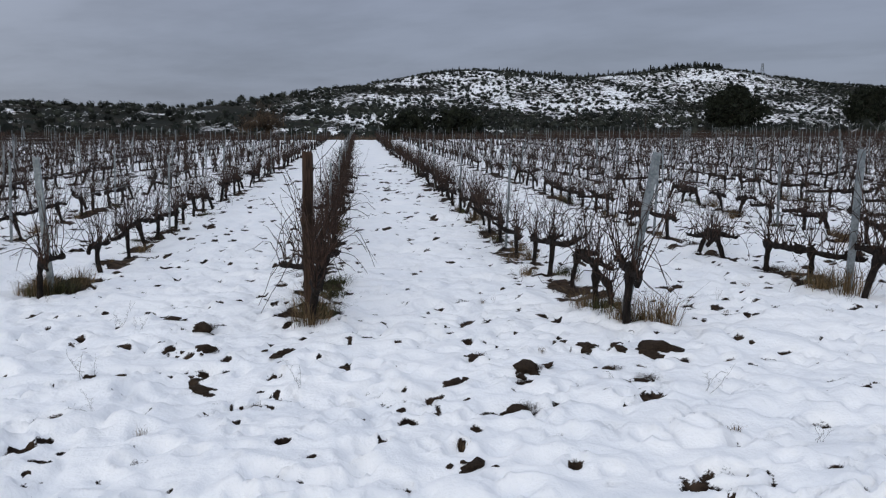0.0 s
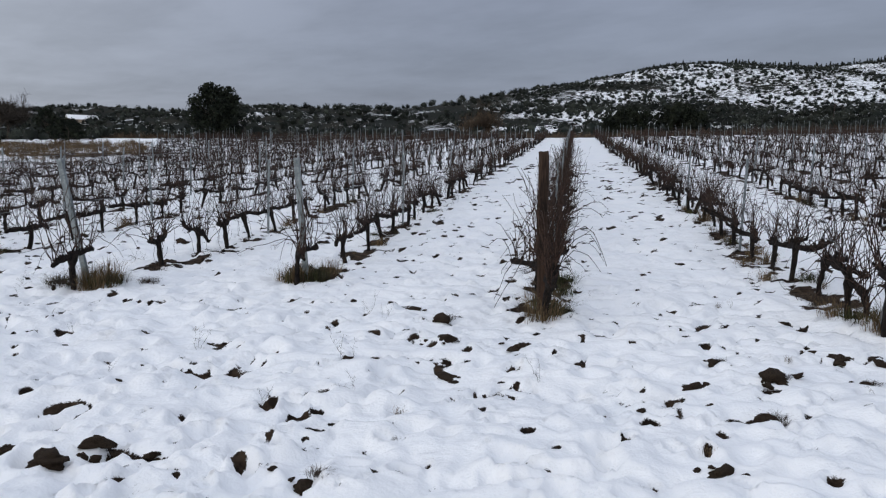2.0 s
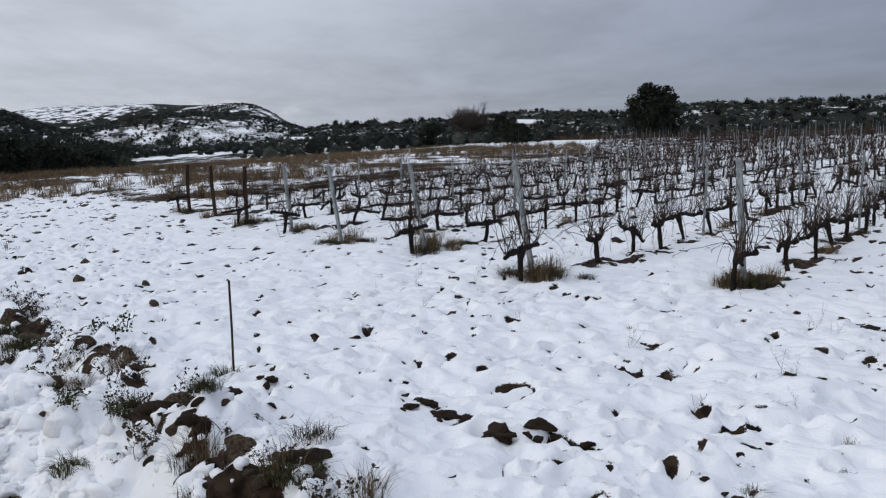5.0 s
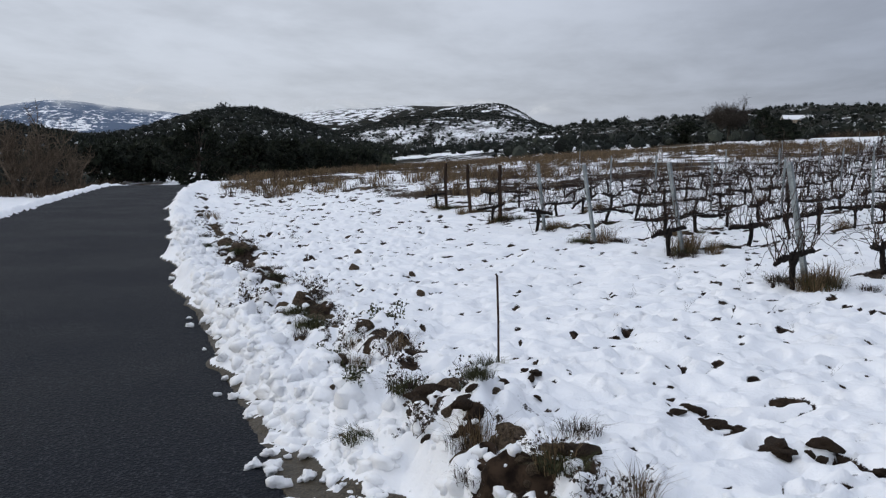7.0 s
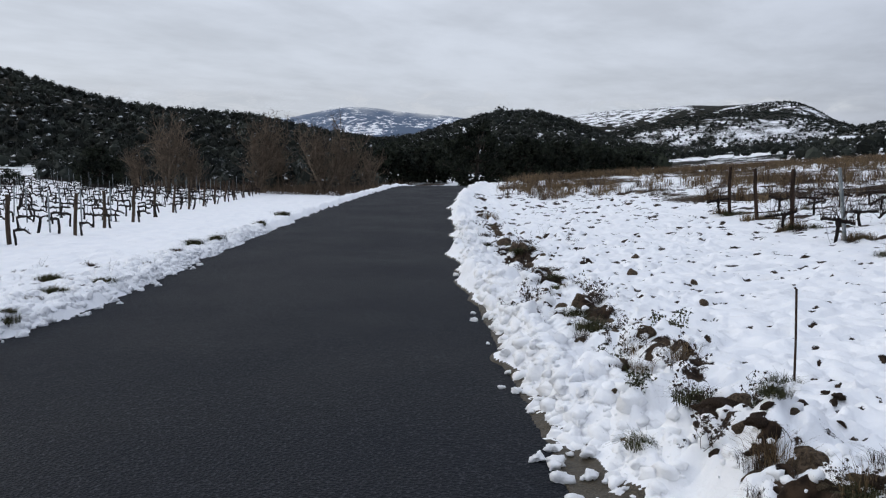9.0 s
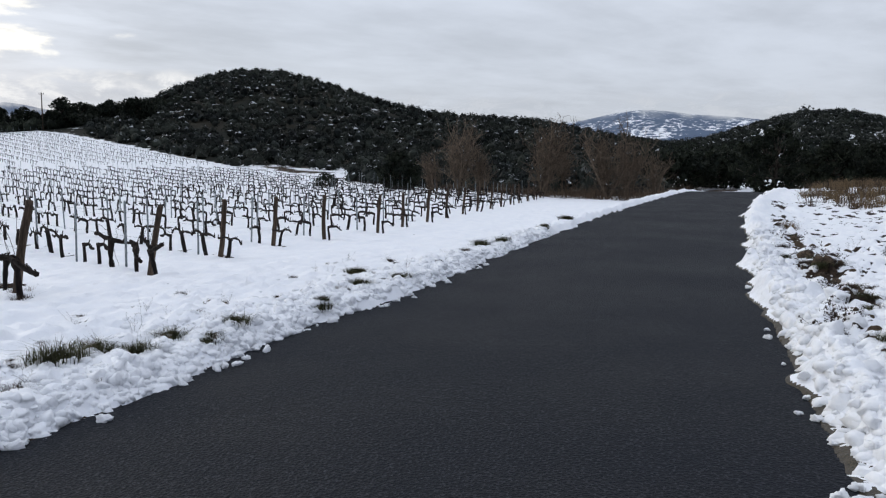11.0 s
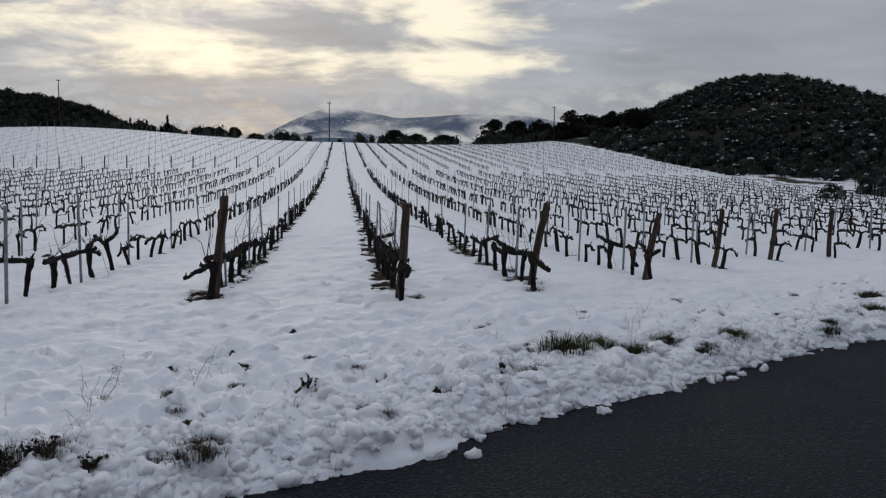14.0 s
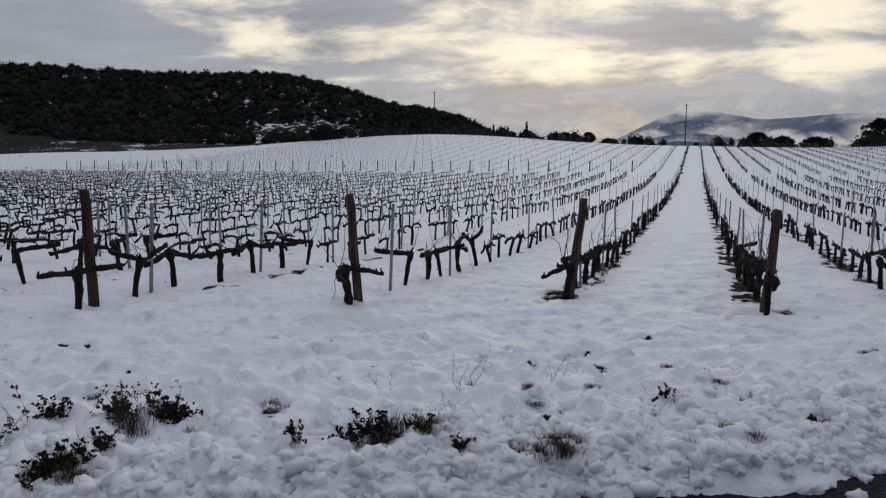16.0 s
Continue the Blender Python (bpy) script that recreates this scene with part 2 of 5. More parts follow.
class Soup:
    """Collects triangles and quads of many small pieces, to become one mesh."""

    def __init__(self):
        self.v, self.t, self.q, self.n = [], [], [], 0

    def add(self, verts, tris=(), quads=()):
        verts = np.asarray(verts, float).reshape(-1, 3)
        if len(tris):
            self.t.append(np.asarray(tris, int) + self.n)
        if len(quads):
            self.q.append(np.asarray(quads, int) + self.n)
        self.v.append(verts)
        self.n += len(verts)

    def tube(self, path, radii, sides=5, cap=True):
        """A tapered tube along a path of points."""
        path = np.asarray(path, float)
        k = len(path)
        tang = np.gradient(path, axis=0)
        tang /= np.linalg.norm(tang, axis=1)[:, None] + 1e-9
        ref = np.array([0.31, 0.95, 0.07]) if abs(tang[0] @ np.array([0.31, 0.95, 0.07])) < 0.9 else np.array([1.0, 0, 0])
        a = np.cross(tang, ref)
        a /= np.linalg.norm(a, axis=1)[:, None] + 1e-9
        b = np.cross(tang, a)
        ang = np.arange(sides) * 2 * np.pi / sides
        rad = np.broadcast_to(np.asarray(radii, float), (k,))[:, None, None]
        ring = path[:, None, :] + rad * (np.cos(ang)[None, :, None] * a[:, None, :] + np.sin(ang)[None, :, None] * b[:, None, :])
        i, j = np.meshgrid(np.arange(k - 1), np.arange(sides), indexing="ij")
        j2 = (j + 1) % sides
        quads = np.stack([i * sides + j, i * sides + j2, (i + 1) * sides + j2, (i + 1) * sides + j], -1).reshape(-1, 4)
        verts = ring.reshape(-1, 3)
        tris = []
        if cap:
            verts = np.concatenate([verts, path[-1:]])
            tris = [[(k - 1) * sides + m, (k - 1) * sides + (m + 1) % sides, k * sides] for m in range(sides)]
        self.add(verts, tris, quads)

    def mesh(self, name, mat, smooth=False):
        return mesh_np(name, np.concatenate(self.v), np.concatenate(self.t) if self.t else None,
                       np.concatenate(self.q) if self.q else None, mat, smooth)


def part(name, data, parent, label=""):
    ob = new(name, data)
    ob.parent = parent
    return tagged(ob, label) if label else ob


def thing(name, label, category, at=(0, 0, 0), rz=0.0, group="", kind=""):
    ob = new(name)
    ob.empty_display_size = 0.2
    ob.matrix_world = pose(*at, 0, 0, rz)
    return tagged(ob, label, category, group, kind)


# ---- smooth random fields for the relief ----
def lattice(i, j, seed):
    h = (i * 374761393 + j * 668265263 + seed * 1442695041) & 0xFFFFFFFF
    h = ((h ^ (h >> 13)) * 1274126177) & 0xFFFFFFFF
    return ((h ^ (h >> 16)) & 0xFFFFFF) / float(0xFFFFFF)


def vnoise(x, y, seed=0):
    """Smooth noise from -1 to 1 with a cell of one metre."""
    xi, yi = np.floor(x).astype(np.int64), np.floor(y).astype(np.int64)
    fx, fy = x - xi, y - yi
    fx, fy = fx * fx * fx * (fx * (fx * 6 - 15) + 10), fy * fy * fy * (fy * (fy * 6 - 15) + 10)
    a = lattice(xi, yi, seed) * (1 - fx) + lattice(xi + 1, yi, seed) * fx
    b = lattice(xi, yi + 1, seed) * (1 - fx) + lattice(xi + 1, yi + 1, seed) * fx
    return 2 * (a * (1 - fy) + b * fy) - 1


def fbm(x, y, size, octaves=4, seed=0, gain=0.5):
    out, amp, total = 0, 1.0, 0.0
    for o in range(octaves):
        out = out + amp * vnoise(x / size * 2 ** o + 17.3 * o, y / size * 2 ** o - 9.1 * o, seed + o)
        total += amp
        amp *= gain
    return out / total


def step(x, a, b):
    t = np.clip((x - a) / (b - a), 0, 1)
    return t * t * (3 - 2 * t)


# ---- the lie of the land ----
ROW_N, ROW_S = 4.0, 141.6                       # headings of the vine rows, north and south of the road
GAP_N, GAP_S = 2.50, 2.20                        # from row to row
ALONG_N, ALONG_S = heading(ROW_N), heading(ROW_S)
HALF_ROAD = 2.15


def road_mid(x):
    xc = np.maximum(x, -60.0)
    west = -1.908 - 0.103 * xc + 0.00195 * xc * xc + (-0.337) * (x - xc)
    return np.where(x < 0, west, -1.908 - 0.103 * x)


def road_z(x):
    w = np.maximum(-x, 0)
    return -0.27 - 0.30 * (1 - np.exp(-w / 15)) - 0.05 * np.maximum(w - 47, 0) - 0.0006 * np.maximum(w - 47, 0) ** 2 * (w < 90) - (w >= 90) * 1.1


def off_road(x, y):
    """Signed distance from the road's middle line, north positive."""
    return (y - road_mid(x)) * 0.985


def north_uv(x, y):
    return x * 0.99756 + y * 0.06976, -x * 0.06976 + y * 0.99756


def south_wv(x, y):
    sx, sy = ALONG_S.x, ALONG_S.y
    return x * sy - y * sx, x * sx + y * sy


# hills: heading, distance, height, half-width across and along the line of sight, in metres
HILLS = (
    (113.0, 250, 19.0, 27, 55), (119.0, 270, 0.0, 18, 50), (103.0, 230, 2.6, 26, 50), (93.0, 200, 0.9, 24, 45), (93.3, 210, 4.6, 18, 45),      # wooded hill beyond the southern vineyard
    (75.5, 330, 20.7, 24, 70), (71.0, 330, 5.8, 15, 60),      # wooded hill at the end of the road
    (184.0, 330, 30.3, 75, 45), (167.0, 300, 11.3, 26, 38),      # dark hill south
    (-22.0, 480, 29.8, 75, 110), (-4.0, 470, 41.0, 60, 110), (-45.0, 500, 33.7, 120, 90), (8.0, 400, 11.8, 40, 90),      # snowy scrub hill north
    (22.0, 330, 11.4, 70, 70), (35.0, 480, 17.6, 55, 90), (44.0, 600, 14.1, 60, 110), (50.0, 640, 12.3, 45, 110),      # low northern ridges
    (66.0, 2600, 113.0, 260, 400), (59.0, 2500, 87.6, 190, 380), (72.0, 2900, 90.5, 260, 400), (56.5, 2100, 64.9, 90, 300), (62.0, 1500, 84.0, 210, 260),      # village hills
    (83.0, 4100, 123.1, 330, 500), (90.0, 4200, 115.7, 330, 500), (78.0, 4000, 104.9, 250, 500), (98.0, 4200, 112.1, 300, 500),      # western mountains
    (143.0, 3600, 161.3, 200, 500), (135.0, 3800, 185.3, 330, 500), (127.0, 4000, 178.9, 300, 500), (150.0, 3800, 40.0, 300, 500),      # south-western mountains
    (172.5, 318, 4.6, 22, 40), (158.5, 300, 6.7, 14, 36), (81.0, 310, 1.5, 14, 60), (86.3, 4000, 52.0, 170, 400), (53.5, 590, 8.8, 28, 100), (140.5, 3620, 17.3, 120, 400), (-19.5, 470, 7.9, 26, 60), (117.0, 240, 2.1, 16, 50), (26.0, 330, 3.0, 30, 70),      # shoulders and far peaks
)


def plain_z(x, y):
    """The ground without hills, verges and small relief."""
    r = np.hypot(x, y)
    u, v = north_uv(x, y)
    w, vs = south_wv(x, y)
    zn = np.where(u < 0, 0.023 * np.maximum(u, -24), np.minimum(0.030 * u, 3.2)) + 0.007
    zn = zn + 0.047 * np.maximum(np.minimum(v, 85) - 10, 0)
    zn = zn - 0.035 * np.maximum(-u - 30, 0) * step(-u, 30, 70) * step(60 - v * 0.5, 0, 40)
    zs = -0.20 - 0.30 * step(vs, 8, 18) + 0.00046 * np.clip(vs - 30, 0, 50) ** 2 + 0.06 * np.clip(vs - 80, 0, 85) - 0.024 * np.clip(w, 0, 60) - 0.004 * np.clip(-w, 0, 90)
    q = off_road(x, y)
    blend = step(q, -2.5 - 0.10 * np.maximum(r - 30, 0), 2.5 + 0.10 * np.maximum(r - 30, 0))
    z = zs * (1 - blend) + zn * blend
    az = np.degrees(np.arctan2(-x, y))
    valley = np.exp(-((az - 70) / 17) ** 2) * step(r, 60, 900)
    z = z - 34 * valley
    z = z + 2.9 * step(vs, 92, 158) * np.exp(-((az - 160) / 10.5) ** 2)
    return z - 6 * step(vs, 166, 300) * np.exp(-((az - 138) / 13) ** 2)


def hills_z(x, y):
    z = 0
    for az, r, h, across, deep in HILLS:
        c, d = heading(az, r), heading(az)
        along, side = (x - c.x) * d.x + (y - c.y) * d.y, (x - c.x) * d.y - (y - c.y) * d.x
        z = z + h * np.exp(-0.5 * (side / across) ** 2 - 0.5 * (along / deep) ** 2)
    r = np.hypot(x, y)
    rough = fbm(x, y, 60, 4, 3) * step(r, 130, 400) * 3.0 + fbm(x, y, 700, 5, 9) * step(r, 1300, 2600) * 20
    return z + rough


def land_z(x, y):
    """Height of the ground, with the road's bed and its banks, but without small relief."""
    x, y = np.asarray(x, float), np.asarray(y, float)
    z = plain_z(x, y) + hills_z(x, y)
    q, zr = off_road(x, y), road_z(x)
    along = step(-x, -90, -70) * (1 - step(-x, 70, 100))
    bank = step(q, 2.75, 3.45)
    north = (zr + 0.02) * (1 - bank) + z * bank
    fall = step(-q, 2.3, 4.2)
    south = (zr + 0.03) * (1 - fall) + z * fall
    near = np.where(q > 0, north, south)
    return near * along + z * (1 - along)


# growth on the southern verge: place and size
VERGE_GREEN = ((-5.54, -4.56, 1.3), (-5.98, -4.53, 1.0), (-6.05, -4.19, 0.9), (-6.73, -4.26, 0.9), (-6.69, -3.87, 0.7), (-7.31, -3.92, 0.9), (-8.59, -3.47, 0.7), (-11.36, -3.88, 1.0),
               (-10.21, -3.46, 1.0), (-11.00, -3.09, 0.8), (-15.57, -2.58, 1.1), (-16.47, -2.23, 0.9), (-22.96, -1.13, 1.2), (-19.8, -1.6, 0.9))
VERGE_DRY = ((-4.81, -4.36, 1.2), (-4.70, -4.52, 0.7), (-8.72, -3.85, 0.8), (-1.99, -4.49, 1.1), (-2.15, -4.58, 0.9), (-3.20, -5.10, 0.7), (-3.18, -4.71, 0.6), (-3.75, -4.95, 0.8), (-3.22, -4.50, 0.7),
             (-2.30, -4.96, 0.6), (-3.86, -4.41, 0.6), (-0.71, -5.64, 0.8), (-1.59, -4.64, 0.7), (0.23, -5.19, 0.6), (-13.34, -3.86, 0.9), (-8.39, -4.53, 0.7), (-9.6, -3.5, 0.7), (-14.3, -2.7, 0.9))


# ---- ground: one sheet out to the horizon, fine underfoot ----
FINE_AZ = np.concatenate([np.arange(-36, 62, 0.30), np.arange(62, 98, 0.12), np.arange(98, 196, 0.30)])      # headings of the sheet's spokes


def make_ground():
    az = np.radians(np.concatenate([FINE_AZ, np.arange(196, 324, 1.6)]))
    radii = [0.25]
    while radii[-1] < 4700:
        r = radii[-1]
        radii.append(r * (1 + (0.05 if r < 2.0 else 0.0066 if r < 24 else 0.012 if r < 70 else 0.024 if r < 700 else 0.035)))
    radii = np.array(radii)
    A, R = np.meshgrid(az, radii)
    x, y = -np.sin(A) * R, np.cos(A) * R - 0.3
    z = land_z(x, y)
    q, zr = off_road(x, y), road_z(x)
    u, v = north_uv(x, y)
    w, vs = south_wv(x, y)
    r = np.hypot(x, y)
    bare, sand, dry = np.zeros_like(z) - 0.2, np.zeros_like(z) - 0.2, np.zeros_like(z)
    on = (np.abs(q) < 30) & (x > -95) & (x < 90)
    # snow verges with a torn edge
    edge_n = 2.37 + 0.26 * fbm(x, y, 1.1, 2, 31) + 0.10 * fbm(x, y, 0.35, 2, 32) - 0.18 * step(-x, 6, 13) + 0.22 * step(x, -6, -3)
    edge_s = 2.20 + 0.25 * step(x, -13, -7) + 0.16 * fbm(x, y, 0.8, 2, 33) + 0.06 * fbm(x, y, 0.3, 2, 34)
    aq = np.where(q > 0, q - edge_n, -q - edge_s)
    depth = step(aq, 0.0, 0.22)
    lump = np.maximum(fbm(x, y, 0.34, 3, 41), -0.25) + 0.25
    ball = np.sqrt(np.abs(fbm(x, y, 0.14, 1, 43)) + 0.02) * 0.8 + np.abs(fbm(x, y, 0.31, 2, 44))
    churn = np.where(q > 0, np.exp(-((aq - 0.30) / 0.40) ** 2), np.exp(-((aq - 0.45) / 0.62) ** 2))
    z = z + np.where(on, np.where(aq < 0, -np.where(q > 0, step(-aq, 0, 0.09), 1.0) * np.where((q < 2.25) & (q > -2.62), 0.07, 0.025), depth * (0.05 + churn * (0.12 * lump + 0.15 * ball) * np.where(q > 0, 1.0, 0.62))), 0)
    sand = np.where(on & (aq < 0.0) & (q > 0), 1.2, sand)
    bare = np.where(on & (aq < 0.0) & (q < 0), 0.9, bare)
    # bank along the northern verge
    face = np.exp(-((q - 3.12) / 0.33) ** 2) * (x < 3) * (x > -34)
    bn = fbm(x, y, 0.55, 3, 51)
    z = z + on * np.exp(-((q - 3.15) / 0.5) ** 2) * (0.16 * fbm(x, y, 0.45, 3, 52) + 0.12 * np.abs(fbm(x, y, 0.2, 2, 54)))
    bare = np.maximum(bare, on * face * (0.44 - 0.24 * step(x, -5, -3) + 1.1 * bn + 0.75 * fbm(x, y, 0.14, 2, 53)))
    # lumpy snow over tilled earth, smoother to the south
    field = step(q, 3.2, 4.0) * (1 - step(r, 60, 120))
    south = step(-q, 2.9, 3.6) * (1 - step(r, 60, 120))
    warp = 0.06 * fbm(x, y, 0.35, 2, 67)
    puff = fbm(x + warp, y - warp, 0.27, 2, 62)
    z = z + field * (0.055 * fbm(x, y, 0.60, 3, 61) + 0.060 * np.abs(puff))
    crease = np.exp(-(puff / 0.09) ** 2) * (0.24 + 1.15 * fbm(x, y, 0.42, 2, 66)) * (0.72 + 0.28 * step(r, 4, 7)) * (1 - 0.25 * step(r, 22, 36))
    z = z - field * 0.05 * np.maximum(crease, 0)
    bare = np.maximum(bare, field * crease)
    z = z + south * (0.050 * fbm(x, y, 0.45, 3, 63) + 0.035 * fbm(x * 0.25, q, 0.30, 2, 65) + (0.035 + 0.055 * (1 - step(-q, 3.6, 6.5))) * np.abs(fbm(x, y, 0.20, 2, 64)))
    dent = np.exp(-(fbm(x + warp, y, 0.24, 2, 68) / 0.07) ** 2) * (0.02 + 1.0 * fbm(x, y, 0.5, 2, 69)) * (1 - step(r, 12, 24)) * step(-q, 3.3, 3.9)
    z = z - south * 0.05 * np.maximum(dent, 0)
    bare = np.maximum(bare, south * dent * 0.85)
    # bare earth and dead grass under the vines
    inside_n = (v > start_n(u)) & (v < 85) & (u > left_n(v))
    lane = np.min(np.abs(u[..., None] - np.array([row_u(k) for k in range(-16, 27)], np.float32)), -1)
    under = np.exp(-((lane + 0.05 * fbm(x, y, 0.5, 2, 76)) / 0.27) ** 2) * inside_n
    bare = np.maximum(bare, under * (0.40 + 0.22 * (v < start_n(u) + 1.2) + 0.55 * fbm(x, y, 0.9, 2, 71) + 0.95 * fbm(x, y, 0.20, 2, 74)))
    inside_s = (vs > start_s(w)) & (vs < 162) & (w < 41)
    under_s = np.exp(-(((w + 4.15 + GAP_S / 2) % GAP_S - GAP_S / 2) / 0.27) ** 2) * inside_s
    strong = np.where(np.abs(w - 0.4) < 3, 0.46, 0.04) + 0.6 * fbm(x, y, 0.2, 2, 75)
    bare = np.maximum(bare, under_s * (strong + 0.7 * fbm(x, y, 0.6, 3, 72)))
    dry = np.maximum(dry, (under > 0.2) * 0.42 * (fbm(x, y, 1.1, 2, 73) > 0.15))
    # scrub west of the northern vineyard, and round the fields
    wild = step(-u, 19.5, 24) * step(v, 4, 9) * step(q, 6, 12) * step(-x, 16, 24)
    wild = np.maximum(wild, step(-x, 30, 38) * step(q, 3.4, 4.2))
    wild = np.maximum(wild, step(v, 85, 88) * (q > 0))
    wild = np.maximum(wild, step(w, 41, 44) * (q < -4))
    wild = np.maximum(wild, step(vs, 164, 168) * (q < -4))
    wild = np.maximum(wild, step(r, 185, 205) * ((vs > 162) | (w > 41)))
    wild = np.maximum(wild, step(r, 150, 170) * (q > 0))
    patch = fbm(x, y, 2.6, 4, 81) * 0.6 + fbm(x, y, 11, 3, 82) * 0.6
    far_patch = fbm(x, y, 26, 4, 83)
    snowy = 0.07 * np.exp(-((np.degrees(A) + 14) / 22) ** 2) * step(r, 230, 330) + 0.12 * step(r, 900, 1500)
    bare = np.maximum(bare, wild * (0.50 - 0.22 * (r < 100) + 0.9 * patch * (r < 130) + (0.9 - 8.0 * snowy) * far_patch * (r >= 130) - snowy))
    dry = np.where(wild > 0.3, np.where(r < 110, 1.0, 2.0), dry)
    deg = np.degrees(A)
    woods = (r > 186) * (r < 345) * (deg > 150) * (deg < 194) + (r < 290) * (r > 100) * (deg > 84) * (deg < 126) * ((w > 43) | (vs > 168))
    bare = np.maximum(bare, (woods > 0) * (0.74 + 0.45 * fbm(x, y, 5, 3, 86)))
    scrubby = (q > 0) * (r > 96) * (r < 660) * step(deg, 4, 14) * (1 - step(deg, 52, 60)) * (v > 88)
    bare = np.maximum(bare, scrubby * (0.66 + 0.55 * fbm(x, y, 9, 3, 87)))
    dry = np.where((woods + scrubby) > 0.3, 2.0, dry)
    clearing = np.exp(-((np.degrees(A) - 168.5) / 5.0) ** 2 - ((r - 222) / 30) ** 2)
    bare = bare - clearing * (0.52 + 0.5 * fbm(x, y, 9, 3, 85)) * (r > 186)
    # far slopes: scrub cover, then aerial haze painted on where blue is set
    scrub_haze = step(r, 900, 1600)
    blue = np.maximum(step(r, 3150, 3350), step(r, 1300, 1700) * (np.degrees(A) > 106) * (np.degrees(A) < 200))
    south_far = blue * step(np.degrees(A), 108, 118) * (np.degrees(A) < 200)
    dry = dry + 0.6 * scrub_haze + 0.9 * blue
    slate_near = scrub_haze * np.exp(-((deg - 62) / 12) ** 2) * (1 - step(r, 2000, 2600))
    bare = np.maximum(bare, scrub_haze * (0.42 + slate_near * (0.36 + 0.5 * fbm(x, y, 45, 4, 88)) + 0.06 * blue + 0.38 * south_far + 0.6 * fbm(x, y, 240, 5, 84)))
    # hollows where the earth shows through the snow
    rng = np.random.default_rng(5)
    cols = len(FINE_AZ)

    def hollow(hx, hy, rad, deep, shown):
        hr, ha = math.hypot(hx, hy + 0.3), math.degrees(math.atan2(-hx, hy + 0.3))
        if ha < -35:
            ha += 360
        if ha > 195 or hr < 1:
            return
        i0, i1 = np.searchsorted(radii, [hr - 2.2 * rad, hr + 2.2 * rad])
        da = math.degrees(2.2 * rad / hr)
        j0, j1 = max(int(np.searchsorted(FINE_AZ, ha - da)) - 1, 0), min(int(np.searchsorted(FINE_AZ, ha + da)) + 1, cols)
        s = (slice(i0, i1), slice(j0, j1))
        dx, dy = x[s] - hx, y[s] - hy
        th = rng.uniform(0, 3.14)
        a, b = dx * math.cos(th) + dy * math.sin(th), -dx * math.sin(th) + dy * math.cos(th)
        d = np.sqrt((a / rad) ** 2 + (b / (rad * rng.uniform(0.45, 0.9))) ** 2)
        g = np.exp(-d ** 2 * 1.6)
        z[s] += -deep * g + 0.4 * deep * np.exp(-((d - 1.25) / 0.4) ** 2)
        bare[s] = np.maximum(bare[s], shown * np.exp(-d ** 2 * 1.1))

    for n_ in range(15000):
        hr, ha = 2.6 + 33 * rng.random() ** 0.85, rng.uniform(-35, 78)
        hx, hy = -math.sin(math.radians(ha)) * hr, math.cos(math.radians(ha)) * hr
        if off_road(hx, hy) < 3.4:
            continue
        size = rng.random() ** 3.0
        if n_ % 2:
            hollow(hx, hy, max(0.026 + 0.065 * size, 0.0072 * hr), 0.028 + 0.030 * size, rng.uniform(0.35, 1.10))
        else:
            hollow(hx, hy, rng.uniform(0.04, 0.12), rng.uniform(0.022, 0.055), 0.0)
    for _ in range(6500):
        hr, ha = 4 + 20 * rng.random() ** 1.3, rng.uniform(85, 194)
        hx, hy = -math.sin(math.radians(ha)) * hr, math.cos(math.radians(ha)) * hr
        if off_road(hx, hy) > -2.5:
            continue
        hollow(hx, hy, rng.uniform(0.03, 0.10), rng.uniform(0.025, 0.065), rng.uniform(0.3, 0.8) if rng.random() < 0.12 and off_road(hx, hy) < -3.5 else 0.0)
    for hx, hy, size in VERGE_GREEN + VERGE_DRY:
        hollow(hx, hy, 0.12 * size, 0.035, 0.8)
        hollow(hx + 0.13, hy - 0.05, 0.07 * size, 0.03, 0.0)
    n, m = z.shape
    i, j = np.meshgrid(np.arange(n - 1), np.arange(m), indexing="ij")
    j2 = (j + 1) % m
    quads = np.stack([i * m + j, i * m + j2, (i + 1) * m + j2, (i + 1) * m + j], -1).reshape(-1, 4)[:, ::-1]
    verts = np.stack([x, y, z], -1).reshape(-1, 3)
    middle = len(verts)
    verts = np.concatenate([verts, [[0, -0.3, z[0].mean()]]])
    fan = [[middle, k, (k + 1) % m] for k in range(m)]
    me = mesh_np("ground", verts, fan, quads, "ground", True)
    # dry beyond 2.9 marks the mountains that get the painted haze
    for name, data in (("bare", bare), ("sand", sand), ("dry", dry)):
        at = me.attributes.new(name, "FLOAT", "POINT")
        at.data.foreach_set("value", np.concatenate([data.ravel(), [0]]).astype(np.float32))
    ob = tagged(new("ground", me), "snow-covered ground with bare earth showing through", "ground", kind="structure")
    tri = (radii, x, y, z)
    return ob, tri


NORTH_ROWS = {0: -0.35, -1: -2.93, 1: 2.12, 2: 4.66, -2: -5.05, -3: -7.90, -4: -9.75, -5: -12.25, -6: -14.55, -7: -17.15, -8: -18.90}


def row_u(k):
    """Where a northern row lies, across the rows."""
    if k in NORTH_ROWS:
        return NORTH_ROWS[k]
    return 4.66 + GAP_N * (k - 2) if k > 0 else -18.90 + 2.30 * (k + 8)


def start_n(u):
    """Where the northern rows begin, along the row."""
    return np.where(u > -1.5, 6.4 + 0.20 * np.maximum(u, 0), 7.2 + 0.27 * -u)


def left_n(v):
    return -20.5 - 0.5 * np.maximum(v - 35, 0)


def start_s(w):
    return np.where(w > 0, 10.3 + 0.65 * w, 10.4 + 0.32 * w)


ground, (g_r, g_x, g_y, g_z) = make_ground()


